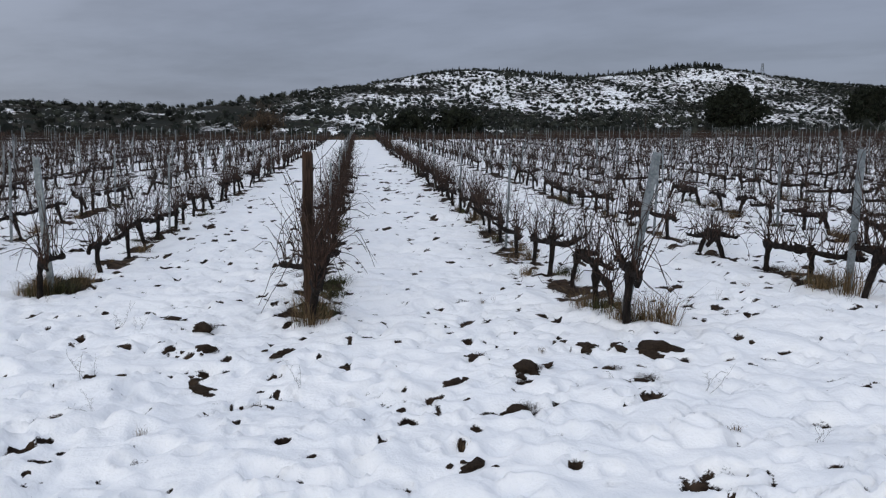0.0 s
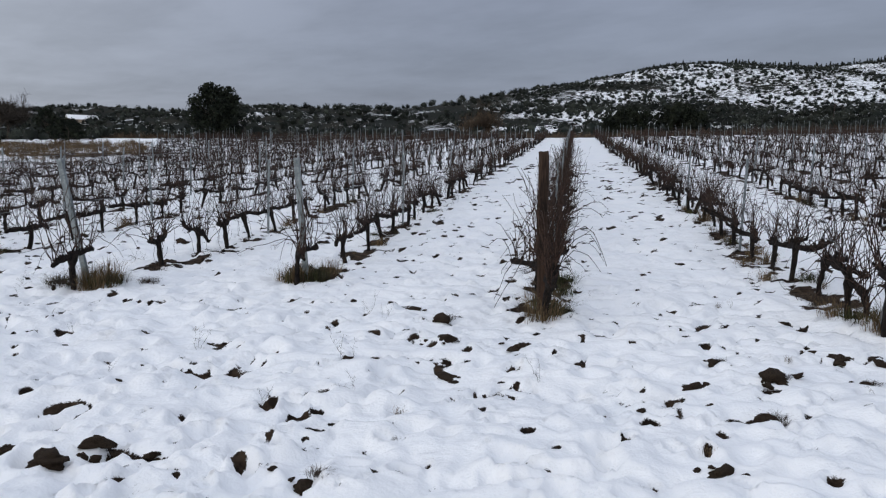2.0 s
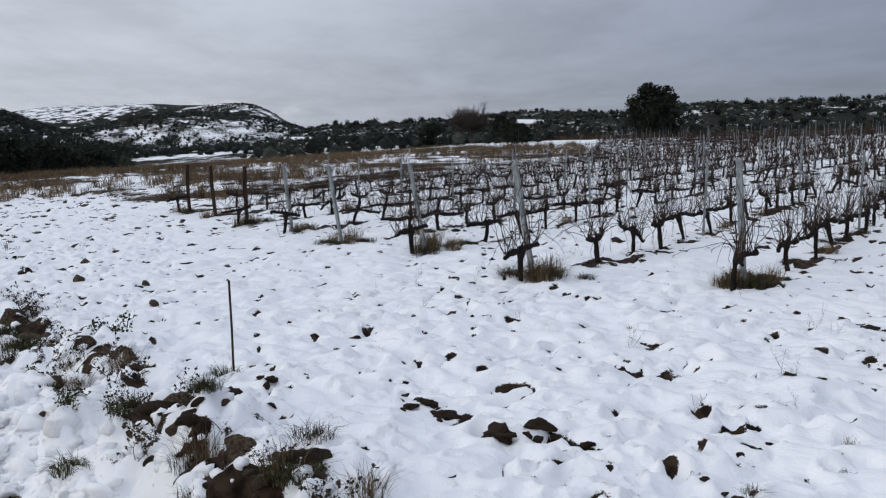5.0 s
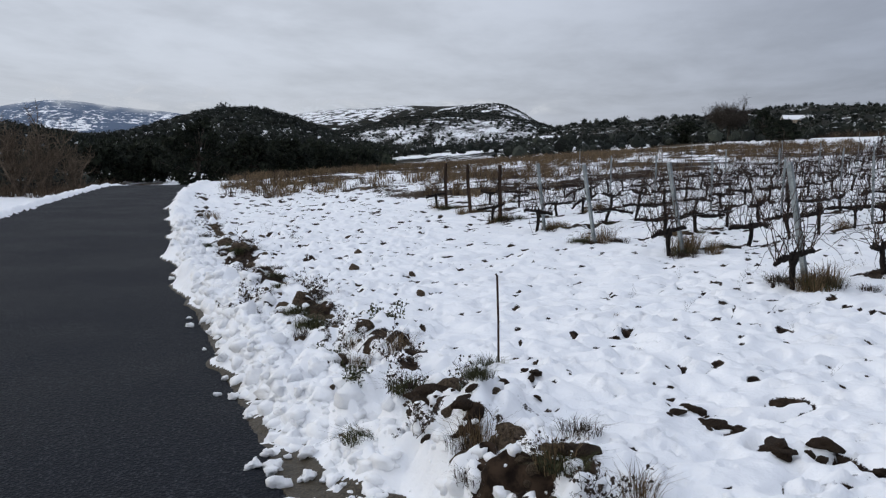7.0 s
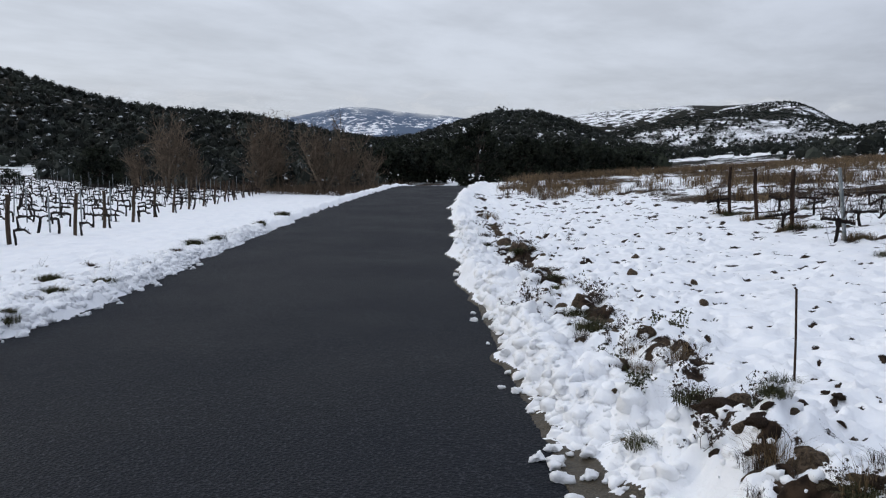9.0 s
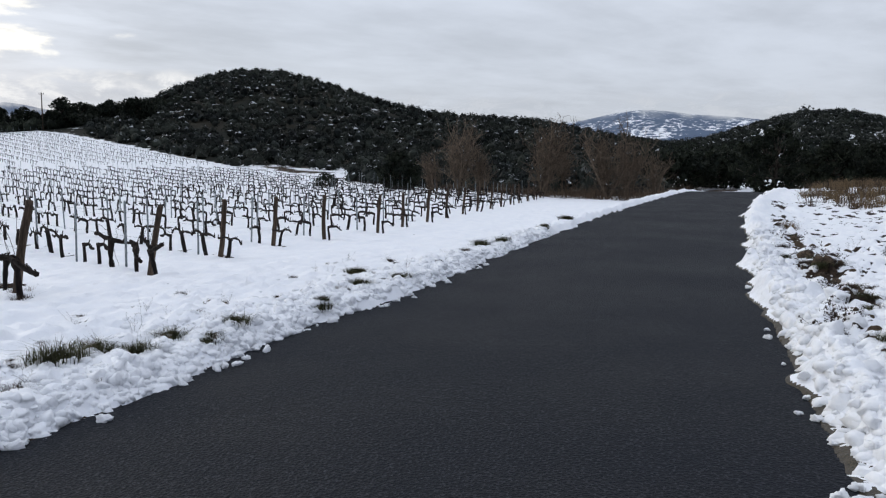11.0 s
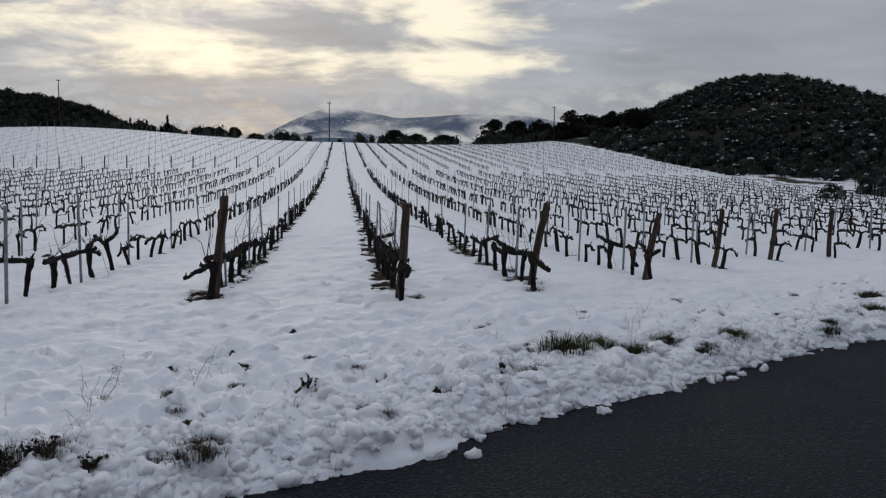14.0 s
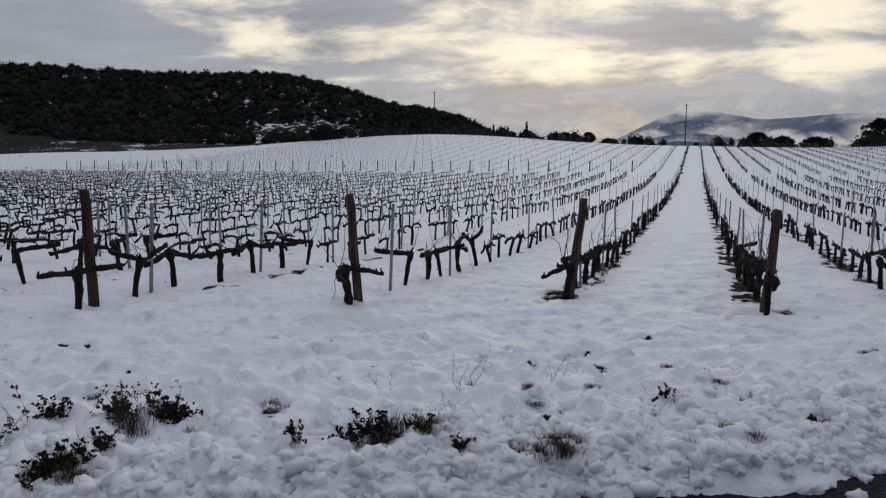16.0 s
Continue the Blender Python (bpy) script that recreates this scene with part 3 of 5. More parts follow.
def snow_z(x, y):
    """Height of the finished ground sheet at a place."""
    r, a = math.hypot(x, y + 0.3), math.degrees(math.atan2(-x, y + 0.3))
    if a < -36:
        a += 360
    if a > 195:
        return float(land_z(np.array([x]), np.array([y]))[0])
    i = min(max(int(np.searchsorted(g_r, r)) - 1, 0), len(g_r) - 2)
    fi = (r - g_r[i]) / (g_r[i + 1] - g_r[i])
    j = min(max(int(np.searchsorted(FINE_AZ, a)) - 1, 0), len(FINE_AZ) - 2)
    fj = (a - FINE_AZ[j]) / (FINE_AZ[j + 1] - FINE_AZ[j])
    return float((g_z[i, j] * (1 - fi) + g_z[i + 1, j] * fi) * (1 - fj) + (g_z[i, j + 1] * (1 - fi) + g_z[i + 1, j + 1] * fi) * fj)


ground_at = snow_z


# ---- road ----
def make_road():
    xs = np.concatenate([np.arange(60, 6, -2.0), np.arange(6, -14, -0.12), np.arange(-14, -66, -0.8)])
    offs = np.array([-2.66, -2.5, -2.1, -1.6, -0.8, 0.0, 0.8, 1.6, 2.0, 2.27, 2.42])
    grid = []
    for o in offs:
        ragged = (0.13 * fbm(xs, xs * 0 + 7, 0.55, 3, 5) - 0.03) * (o > 2.2) + 0.05 * fbm(xs, xs * 0 - 7, 0.4, 3, 5) * (o < -2.6)
        sl = np.gradient(road_mid(xs), xs)
        nx, ny = -sl / np.hypot(sl, 1), 1 / np.hypot(sl, 1)
        oo = o + ragged
        crown = 0.02 * (1 - (min(o, 2.2) / 2.2) ** 2) - 0.03 * (o > 2.35 or o < -2.6)
        grid.append(np.stack([xs + nx * oo, road_mid(xs) + ny * oo, road_z(xs) + crown], -1))
    g = np.stack(grid, 1)
    n, m = g.shape[:2]
    i, j = np.meshgrid(np.arange(n - 1), np.arange(m - 1), indexing="ij")
    quads = np.stack([i * m + j, i * m + j + 1, (i + 1) * m + j + 1, (i + 1) * m + j], -1).reshape(-1, 4)
    me = mesh_np("road", g.reshape(-1, 3), None, quads[:, ::-1], "asphalt", True)
    return tagged(new("road", me), "narrow dark damp asphalt country road between snow verges", "road", kind="structure")


make_road()


# ---- posts and wires of the vineyards ----
def angle_post(height, wide=0.055):
    """A pressed steel profile with two flanges and a folded lip."""
    t = 0.005
    prof = [(-wide / 2, -0.02), (wide / 2, -0.02), (wide / 2, 0.02), (wide / 2 - t, 0.02), (wide / 2 - t, -0.02 + t), (-wide / 2 + t, -0.02 + t), (-wide / 2 + t, 0.02), (-wide / 2, 0.02)]
    s, n = Soup(), len(prof)
    levels = [-0.25, 0.3, 0.7, height]
    v = [(a, b, z) for z in levels for a, b in prof]
    q = [(k * n + i, k * n + (i + 1) % n, (k + 1) * n + (i + 1) % n, (k + 1) * n + i) for k in range(len(levels) - 1) for i in range(n)]
    top = (len(levels) - 1) * n
    s.add(v, (), q + [(top, top + 1, top + 4, top + 5), (top + 1, top + 2, top + 3, top + 4), (top + 5, top + 6, top + 7, top)])
    for z in np.arange(0.35, height - 0.05, 0.22):      # hooks for the wires
        s.tube([(wide / 2, 0.0, z), (wide / 2 + 0.012, 0.004, z + 0.004), (wide / 2 + 0.012, 0.004, z + 0.02)], 0.003, 3)
    return s.mesh("steel_post", "steel")


def round_post(height, radius, mat, seed, sides=9):
    """A split and weathered round post, slightly bent, with an uneven sawn top."""
    rng = np.random.default_rng(seed)
    zs = np.array([-0.3, 0.0, 0.25, 0.5, 0.8, 1.05, height - 0.02, height])
    zs = zs[zs <= height]
    s, v = Soup(), []
    bend = rng.normal(0, 0.008, (len(zs), 2)).cumsum(0)
    lobes = 1 + rng.normal(0, 0.07, sides)
    for k, z in enumerate(zs):
        r = radius * (1 - 0.06 * z) * (0.9 if k == len(zs) - 1 else 1) * (1 + rng.normal(0, 0.02, sides)) * lobes
        a = np.arange(sides) * 2 * np.pi / sides + 0.06 * z
        v.append(np.stack([np.cos(a) * r + bend[k, 0], np.sin(a) * r + bend[k, 1], np.full(sides, z) + (rng.normal(0, 0.008, sides) if k == len(zs) - 1 else 0)], -1))
    v = np.concatenate(v)
    n = len(zs)
    q = [(k * sides + i, k * sides + (i + 1) % sides, (k + 1) * sides + (i + 1) % sides, (k + 1) * sides + i) for k in range(n - 1) for i in range(sides)]
    t = [(len(v), (n - 1) * sides + i, (n - 1) * sides + (i + 1) % sides) for i in range(sides)]
    s.add(np.concatenate([v, v[-sides:].mean(0, keepdims=True)]), t, q)
    return s.mesh("post", mat, True)


def place_n(u, v):
    return u * 0.99756 - v * 0.06976, u * 0.06976 + v * 0.99756


def place_s(w, v):
    return v * ALONG_S.x + w * ALONG_S.y, v * ALONG_S.y - w * ALONG_S.x


def put(data, name, x, y, label, category, group="", rx=0.0, ry=0.0, rz=0.0, sink=0.0):
    ob = new(name, data)
    ob.matrix_world = pose(x, y, snow_z(x, y) - sink, rx, ry, rz)
    return tagged(ob, label, category, group)


STEEL_END, STEEL_MID = angle_post(1.32), angle_post(1.22, 0.026)
WOOD_N = [round_post(1.34, 0.045, "old_wood", 3), round_post(1.27, 0.045, "old_wood", 4), round_post(1.4, 0.05, "wood", 5)]
WOOD_S = [round_post(1.10 + 0.02 * i, 0.050, "wood", 11 + i) for i in range(4)] + [round_post(1.27, 0.058, "old_wood", 20), round_post(1.23, 0.050, "wood", 21)]

# northern end posts: row, place along the row, lean across and along the row
END_N = {0: (6.36, 0.0, 1.0), -1: (8.06, 4.0, 2.0), 1: (5.96, -8.5, 2.0), 2: (6.98, -1.0, 1.0), -2: (7.36, 10.0, 3.0), -3: (8.80, 11.0, 3.0), -4: (8.85, 10.0, 3.0),
         -5: (9.90, 8.0, 2.0), -6: (10.55, 1.0, 1.0), -7: (11.55, 5.0, 2.0), -8: (11.95, 1.0, 1.0)}


def row_start_n(k):
    return END_N[k][0] if k in END_N else float(start_n(np.array(row_u(k))))


for k in range(-8, 20):
    u = row_u(k)
    v0 = row_start_n(k)
    x, y = place_n(u, v0)
    _, across, along = END_N.get(k, (0, random.uniform(-4, 4), random.uniform(0, 4)))
    if k == 0:
        put(WOOD_N[0], "wooden_post", x, y, "old dark brown round wooden end post with vine canes round it", "post", "vineyard end posts", along, 0, ROW_N)
    elif k in (-6, -7, -8):
        put(WOOD_N[1], "wooden_post", x, y, "weathered brown wooden end post of a vine row", "post", "vineyard end posts", along, -across, ROW_N)
    else:
        put(STEEL_END, "steel_post", x, y, "leaning galvanised steel end post of a vine row", "post", "vineyard end posts", along, -across, ROW_N)

ROWS_S = {k: -4.10 + GAP_S * k - (0.5 if k < 0 else 0.24 if 2 < k < 6 else 0.12 if k > 5 else 0.0) for k in range(-34, 21)}
START_S = {-1: 7.77, 0: 8.92, 1: 10.40, 2: 10.13, 3: 11.35, 4: 12.75, 5: 14.85, 6: 17.0, 7: 18.2, 8: 18.8}      # where the nearest rows begin


def row_start_s(k):
    return START_S.get(k, float(start_s(np.array(ROWS_S[k]))))


for k, w in ROWS_S.items():
    v0 = row_start_s(k)
    x, y = place_s(w, v0)
    brown = k in (-1, -3)
    put(WOOD_S[4] if brown else WOOD_S[5] if k < 2 else WOOD_S[k % 4], "wooden_post", x, y, "brown wooden end post of a pruned vine row" if brown else "grey weathered wooden end post of a pruned vine row",
        "post", "end posts of the pruned rows", random.uniform(0, 5) if k > -1 else 0, {-1: -2.0, 0: -2.0, 1: 8.0, 2: 3.0, 3: 8.0, 4: 8.0}.get(k, random.uniform(-2, 6)), ROW_S)

YOUNG_POST = round_post(1.2, 0.06, "old_wood", 31, 6)
for k in range(-34, 0):
    x, y = place_s(ROWS_S[k], 86.5)
    put(YOUNG_POST, "wooden_post", x, y, "dark wooden end post of a row of young vines", "post", "end posts of the young rows", 0, random.uniform(-3, 3), ROW_S)

# stakes along the rows: the nearest as things, the rest as one mass
far_soup = Soup()


def far_stake(x, y, h, r=0.015):
    z = ground_at(x, y)
    far_soup.tube([(x, y, z - 0.1), (x + random.uniform(-.03, .03), y + random.uniform(-.03, .03), z + h)], r, 3)


for k in range(-16, 27):
    u = row_u(k)
    v = row_start_n(k) + 5.0
    while v < 85:
        x, y = place_n(u, v)
        if u > left_n(v):
            if v < 30 and -8 < k < 12:
                put(STEEL_MID, "steel_stake", x, y, "thin grey steel stake in a vine row", "stake", "stakes of the northern rows", random.uniform(-2, 2), random.uniform(-3, 3), ROW_N)
            else:
                far_stake(x, y, random.uniform(1.2, 1.45))
        v += 5.2
for k, w in ROWS_S.items():
    v = row_start_s(k) + 1.0
    i = 0
    while v < 160:
        x, y = place_s(w, v)
        if not 80 < v < 86:
            if v < 30 and -5 < k < 11:
                put(STEEL_MID, "steel_stake", x, y, "thin grey steel stake in a pruned vine row", "stake", "stakes of the southern rows", random.uniform(-2, 2), random.uniform(-3, 3), ROW_S, 0.12)
            else:
                far_stake(x, y, random.uniform(1.0, 1.25), 0.013 if v < 80 else 0.015)
        i += 1
        v += 2.6 if i < 3 else 3.6
far_stakes = tagged(new("distant_stakes", far_soup.mesh("distant_stakes", "steel")), "many thin grey stakes in distant vine rows", "stakes", kind="stuff")


def wire(points, name, label):
    s = Soup()
    s.tube(points, 0.0022, 3, False)
    tagged(new(name, s.mesh(name, "steel")), label, "wire", "trellis wires")


for k in range(-6, 8):
    u = row_u(k)
    for h in (0.5, 0.85, 1.2):
        vs_ = np.arange(row_start_n(k), 46, 5.0)
        wire([(*place_n(u, v), ground_at(*place_n(u, v)) + h + 0.03) for v in vs_], "trellis_wire", "thin steel wire strung along a vine row")
for k in range(-3, 8):
    w = ROWS_S[k]
    for h in (0.55, 0.95):
        vs_ = np.arange(row_start_s(k), 50, 5.0)
        wire([(*place_s(w, v), ground_at(*place_s(w, v)) + h + 0.02) for v in vs_], "trellis_wire", "thin steel wire strung along a pruned row")


# ---- vines ----
def crooked(start, way, length, steps, wiggle, rng, rise=0.0):
    p, d, out = np.array(start, float), np.array(way, float), [np.array(start, float)]
    for _ in range(steps):
        d = d + rng.normal(0, wiggle, 3) + np.array([0, 0, rise])
        d /= np.linalg.norm(d)
        p = p + d * length / steps
        out.append(p.copy())
    return np.array(out)


def vine(seed, canes, height, arm, fine=True, stout=1.0, limb=1.0, reach=1.0):
    """A gnarled trunk with two arms along the row; long canes, or short pruned spurs. Gives the soups of wood and canes."""
    rng = np.random.default_rng(seed)
    wood, cane = Soup(), Soup()
    sides = 6 if fine else 3
    trunk = crooked((0, 0, -0.08), (rng.normal(0, 0.03), rng.normal(0, 0.05), 1), height + 0.08, 7 if fine else 3, 0.08 if fine else 0.07, rng, 0.12)
    trunk[-1, 2] = height
    rad = np.linspace(0.036, 0.030, len(trunk)) * rng.uniform(0.8, 1.2) * stout
    if fine:
        rad = rad * (1 + rng.normal(0, 0.12, len(trunk)))
        rad[0] *= 1.3
        rad[-2:] *= 1.6
        rad[len(rad) // 2] *= 1.15
    wood.tube(trunk, rad, sides)
    head = trunk[-1]
    spurs = []
    for side in (-1, 1):
        if rng.random() < 0.05:
            continue
        a = crooked(head - [0, 0, 0.02], (rng.normal(0, 0.06), side, rng.uniform(-0.06, 0.08)), arm * rng.uniform(0.85, 1.15), 8 if fine else 3, 0.16 if fine else 0.12, rng, 0.0)
        a[:, 2] = head[2] - 0.02 + (a[:, 2] - head[2]) * 0.6
        wood.tube(a, np.linspace(0.031, 0.022, len(a)) * limb * (1 + (rng.normal(0, 0.22, len(a)) if fine else 0)), 5 if fine else 3)
        spurs += [(p, side) for p in a[1:]]
    spurs += [(head, 1), (head, -1)]
    for p, side in spurs:
        if fine:
            knob = crooked(p, (rng.normal(0, 0.5), rng.normal(0, 0.4), 1), rng.uniform(0.03, 0.075), 2, 0.3, rng)
            wood.tube(knob, [0.016, 0.013, 0.008] if fine else [0.015, 0.012, 0.01], 4 if fine else 3)
    for _ in range(canes):
        p, side = spurs[rng.integers(len(spurs))]
        way = (rng.normal(0, 0.22), side * rng.uniform(-0.1, 0.4) + rng.normal(0, 0.32), rng.uniform(0.6, 1.2))
        arch = rng.random() < 0.3                       # some canes bend over and hang
        length = rng.uniform(0.30, 0.90) * (1.15 if arch else 1.0) * reach
        c = crooked(p, way, length, 8 if fine else 2, 0.24 if fine else 0.22, rng, -0.20 if arch else 0.07)
        c[:, 0] = p[0] + (c[:, 0] - p[0]) * 0.7
        cane.tube(c, np.linspace(0.0052, 0.0022, len(c)) if fine else np.linspace(0.0066, 0.0038, len(c)), 3, False)
        if fine and rng.random() < 0.5:
            m = c[rng.integers(2, len(c))]
            cane.tube(crooked(m, rng.normal(0, 0.6, 3) + [0, 0, 0.3], rng.uniform(0.1, 0.35), 3, 0.3, rng), 0.0022, 3, False)
    return wood, cane


WILD = [tuple(s.mesh(n, m, True) for s, n, m in zip(vine(100 + i, 38, 0.34 + 0.012 * (i % 4), 0.52, True, 0.92, 1.1), ("trunk", "canes"), ("bark", "cane"))) for i in range(9)]
PRUNED = [tuple(s.mesh(n, m, True) if s.v else None for s, n, m in zip(vine(200 + i, 3, 0.43 + 0.01 * (i % 4), 0.58, True, 1.0, 1.2), ("trunk", "canes"), ("bark", "twig"))) for i in range(9)]

END_VINES = [tuple(s.mesh(n, m, True) for s, n, m in zip(vine(150 + i, 34, 0.40, 0.36, True, 1.0, 1.15, 1.35), ("trunk", "canes"), ("bark", "cane"))) for i in range(3)]


def far_vine(seed, segments, sides, stubs, least=0.36):
    """A pruned vine seen from further off: a leaning trunk, two knotty bowed arms and short stubs."""
    rng = np.random.default_rng(seed)
    s = Soup()
    h = rng.uniform(0.37, 0.45)
    trunk = crooked((0, 0, -0.08), (rng.normal(0, 0.06), rng.normal(0, 0.22), 1), h + 0.08, segments, 0.10, rng, 0.05)
    s.tube(trunk, np.linspace(0.036, 0.030, len(trunk)) * rng.uniform(0.85, 1.15) * (1 + rng.normal(0, 0.08, len(trunk))), sides)
    head = trunk[-1]
    for side in (-1, 1):
        if rng.random() < 0.10:
            continue
        t = np.linspace(0, 1, segments + 2)
        reach = rng.uniform(least, 0.60)
        bow, tail = rng.uniform(-0.01, 0.09), rng.uniform(-0.10, 0.03)
        a = np.stack([head[0] + rng.normal(0, 0.012, len(t)).cumsum(), head[1] + side * reach * t, head[2] - 0.02 + bow * np.sin(np.pi * t) + tail * t ** 2 + rng.normal(0, 0.012, len(t))], -1)
        s.tube(a, np.linspace(0.034, 0.021, len(t)) * (1 + rng.normal(0, 0.20, len(t))), sides)
        for _ in range(stubs):
            p = a[rng.integers(1, len(a))]
            s.tube([p, p + np.array([rng.normal(0, 0.03), rng.normal(0, 0.04), rng.uniform(0.05, 0.11)])], [0.015, 0.008], 3, False)
    return s


def plant(kind, x, y, rz, label, group, size=1.0):
    ob = thing("grapevine", label, "grapevine", (x, y, snow_z(x, y)), rz + random.choice((0, 180)), group)
    ob.scale = (size, size, size * random.uniform(0.96, 1.05))
    part("trunk", kind[0], ob)
    if kind[1]:
        part("cane_tangle", kind[1], ob, "bare reddish-brown canes" if group.startswith("unpruned") else "short dark shoots")["kind"] = "stuff"
    return ob


class Mass:
    """Repeats low pieces many times into one mesh by arrays."""

    def __init__(self, soups):
        self.base = [(np.concatenate(s.v), np.concatenate(s.t) if s.t else np.zeros((0, 3), int), np.concatenate(s.q) if s.q else np.zeros((0, 4), int)) for s in soups]
        self.v, self.t, self.q, self.n = [], [], [], 0

    def add(self, i, at, turn, size):
        v, t, q = self.base[i]
        c, s = math.cos(turn), math.sin(turn)
        size = np.broadcast_to(np.asarray(size, float), (3,))
        p = v * size
        self.v.append(np.stack([p[:, 0] * c - p[:, 1] * s + at[0], p[:, 0] * s + p[:, 1] * c + at[1], p[:, 2] + at[2]], -1))
        self.t.append(t + self.n)
        self.q.append(q + self.n)
        self.n += len(v)

    def mesh(self, name, mat, smooth=False):
        return mesh_np(name, np.concatenate(self.v), np.concatenate(self.t), np.concatenate(self.q), mat, smooth)


low_n = [(far_vine(300 + i, 3, 3, 2, 0.47), vine(300 + i, 30, 0.37, 0.52, False, 1.0, 1.3)[1]) for i in range(7)]
low_s = [far_vine(400 + i, 4, 4, 3, 0.42) for i in range(8)] + [far_vine(420 + i, 2, 3, 1, 0.42) for i in range(8)]
wood_n, cane_n = Mass([a for a, b in low_n]), Mass([b for a, b in low_n])
wood_s = Mass(low_s)
near_n, near_s = [], []
for k in range(-16, 27):
    u = row_u(k)
    v = row_start_n(k) - 0.25
    i = 0
    while v < 84:
        v1, u1 = v + random.uniform(-0.12, 0.12), u + random.uniform(-0.05, 0.05)
        x, y = place_n(u1, v1)
        if u > left_n(v) and random.random() > 0.03 and (i != 1 or k > -1):
            near_n.append((v1 + abs(u1) * 0.45, x, y, i == 0))
        i += 1
        v += 0.92
for k, w in ROWS_S.items():
    v = row_start_s(k) - 0.25
    while v < 160:
        v1, w1 = v + random.uniform(-0.10, 0.10), w + random.uniform(-0.05, 0.05)
        x, y = place_s(w1, v1)
        if not 80 < v < 86 and random.random() > 0.04:
            near_s.append((v1 + abs(w1) * 0.4, x, y))
        v += 0.90
near_n.sort()
near_s.sort()
for n, (_, x, y, first) in enumerate(near_n):
    if n < 240:
        plant(END_VINES[n % 3] if first else WILD[random.randrange(9)], x, y, ROW_N, "gnarled dark grapevine with long unpruned brown canes in snow", "unpruned vines of the northern rows", random.uniform(0.95, 1.06))
    else:
        i, a, at = random.randrange(7), radians(ROW_N + random.choice((0, 180))), (x, y, ground_at(x, y))
        wood_n.add(i, at, a, random.uniform(0.9, 1.1))
        if math.hypot(x, y) < 40 or random.random() < 0.6:
            cane_n.add(i, at, a, (1, 1, random.uniform(0.65, 1.0)))
for n, (_, x, y) in enumerate(near_s):
    if n < 135:
        plant(PRUNED[random.randrange(9)], x, y, ROW_S, "gnarled dark grapevine pruned to short arms in snow", "pruned vines of the southern rows", random.uniform(0.97, 1.07))
    else:
        w_, v_ = south_wv(x, y)
        young = v_ > 84 and w_ < -2
        wood_s.add(random.randrange(8) + 8 * (v_ > 52), (x, y, ground_at(x, y)), radians(ROW_S + random.choice((0, 180))), random.uniform(0.9, 1.1) * (0.45 if young else 1 if v_ < 84 else 0.8))
tagged(new("distant_vines", wood_n.mesh("distant_vines", "bark")), "rows of dark gnarled vines further off in the snow", "vines", kind="stuff")
tagged(new("distant_canes", cane_n.mesh("distant_canes", "cane")), "haze of brown unpruned canes over distant rows", "canes", kind="stuff")
tagged(new("distant_pruned_vines", wood_s.mesh("distant_pruned_vines", "bark")), "rows of dark pruned vines further off in the snow", "vines", kind="stuff")


# ---- woods on the hills ----
def ico(level):
    bm = bmesh.new()
    bmesh.ops.create_icosphere(bm, subdivisions=level, radius=1.0)
    v = np.array([p.co[:] for p in bm.verts])
    t = np.array([[p.index for p in f.verts] for f in bm.faces])
    bm.free()
    return v, t


def leaves(soup, centre, spread, n, size, rng):
    """n small leaf clumps, each a bent pair of triangles, strewn round a centre."""
    d = rng.normal(0, 1, (n, 3))
    d /= np.linalg.norm(d, axis=1)[:, None]
    c = np.asarray(centre) + d * np.asarray(spread) * rng.uniform(0.55, 1.05, (n, 1)) ** 0.6
    a = rng.normal(0, 1, (n, 3))
    a /= np.linalg.norm(a, axis=1)[:, None]
    b = np.cross(a, rng.normal(0, 1, (n, 3)))
    b /= np.linalg.norm(b, axis=1)[:, None] + 1e-9
    s = size * rng.uniform(0.6, 1.4, (n, 1))
    v = np.stack([c - a * s, c + b * s * 0.8, c + a * s, c - b * s * 0.8 + d * s * 0.5], 1).reshape(-1, 3)
    k = np.arange(n)[:, None] * 4
    soup.add(v, np.concatenate([k + [0, 1, 2], k + [0, 2, 3]]))


def bush(seed, tall=1.0, leafy=60):
    """A rounded evergreen bush one metre in half-width: an uneven core and a ragged coat of leaf clumps."""
    rng = np.random.default_rng(seed)
    s = Soup()
    v, t = ico(2 if leafy > 60 else 1)
    lob = 1 + 0.28 * np.sin(v @ rng.normal(0, 2.2, 3) + rng.uniform(0, 6)) + 0.18 * np.sin(v @ rng.normal(0, 4, 3))
    v = v * (lob * 0.66)[:, None]
    v[:, 2] = (v[:, 2] * 0.8 + 0.62) * tall
    s.add(v, t)
    leaves(s, (0, 0, 0.66 * tall), (0.95, 0.95, 0.78 * tall), leafy, 0.165 if leafy < 40 else 0.112, rng)
    return s


def conifer(seed):
    rng = np.random.default_rng(seed)
    s = Soup()
    s.tube([(0, 0, 0), (0, 0, 3.2)], [0.10, 0.02], 4)
    for z in np.arange(0.35, 3.1, 0.30):
        leaves(s, (0, 0, z), (0.75 * (3.3 - z) / 3, 0.75 * (3.3 - z) / 3, 0.12), 7, 0.27, rng)
    return s


LOW_BUSHES = [bush(540 + i, 0.7 + 0.15 * (i % 3), 20) for i in range(6)]
BUSHES = [bush(500 + i, 0.85 + 0.15 * (i % 3)) for i in range(6)]
CONIFERS = [conifer(520 + i) for i in range(3)]


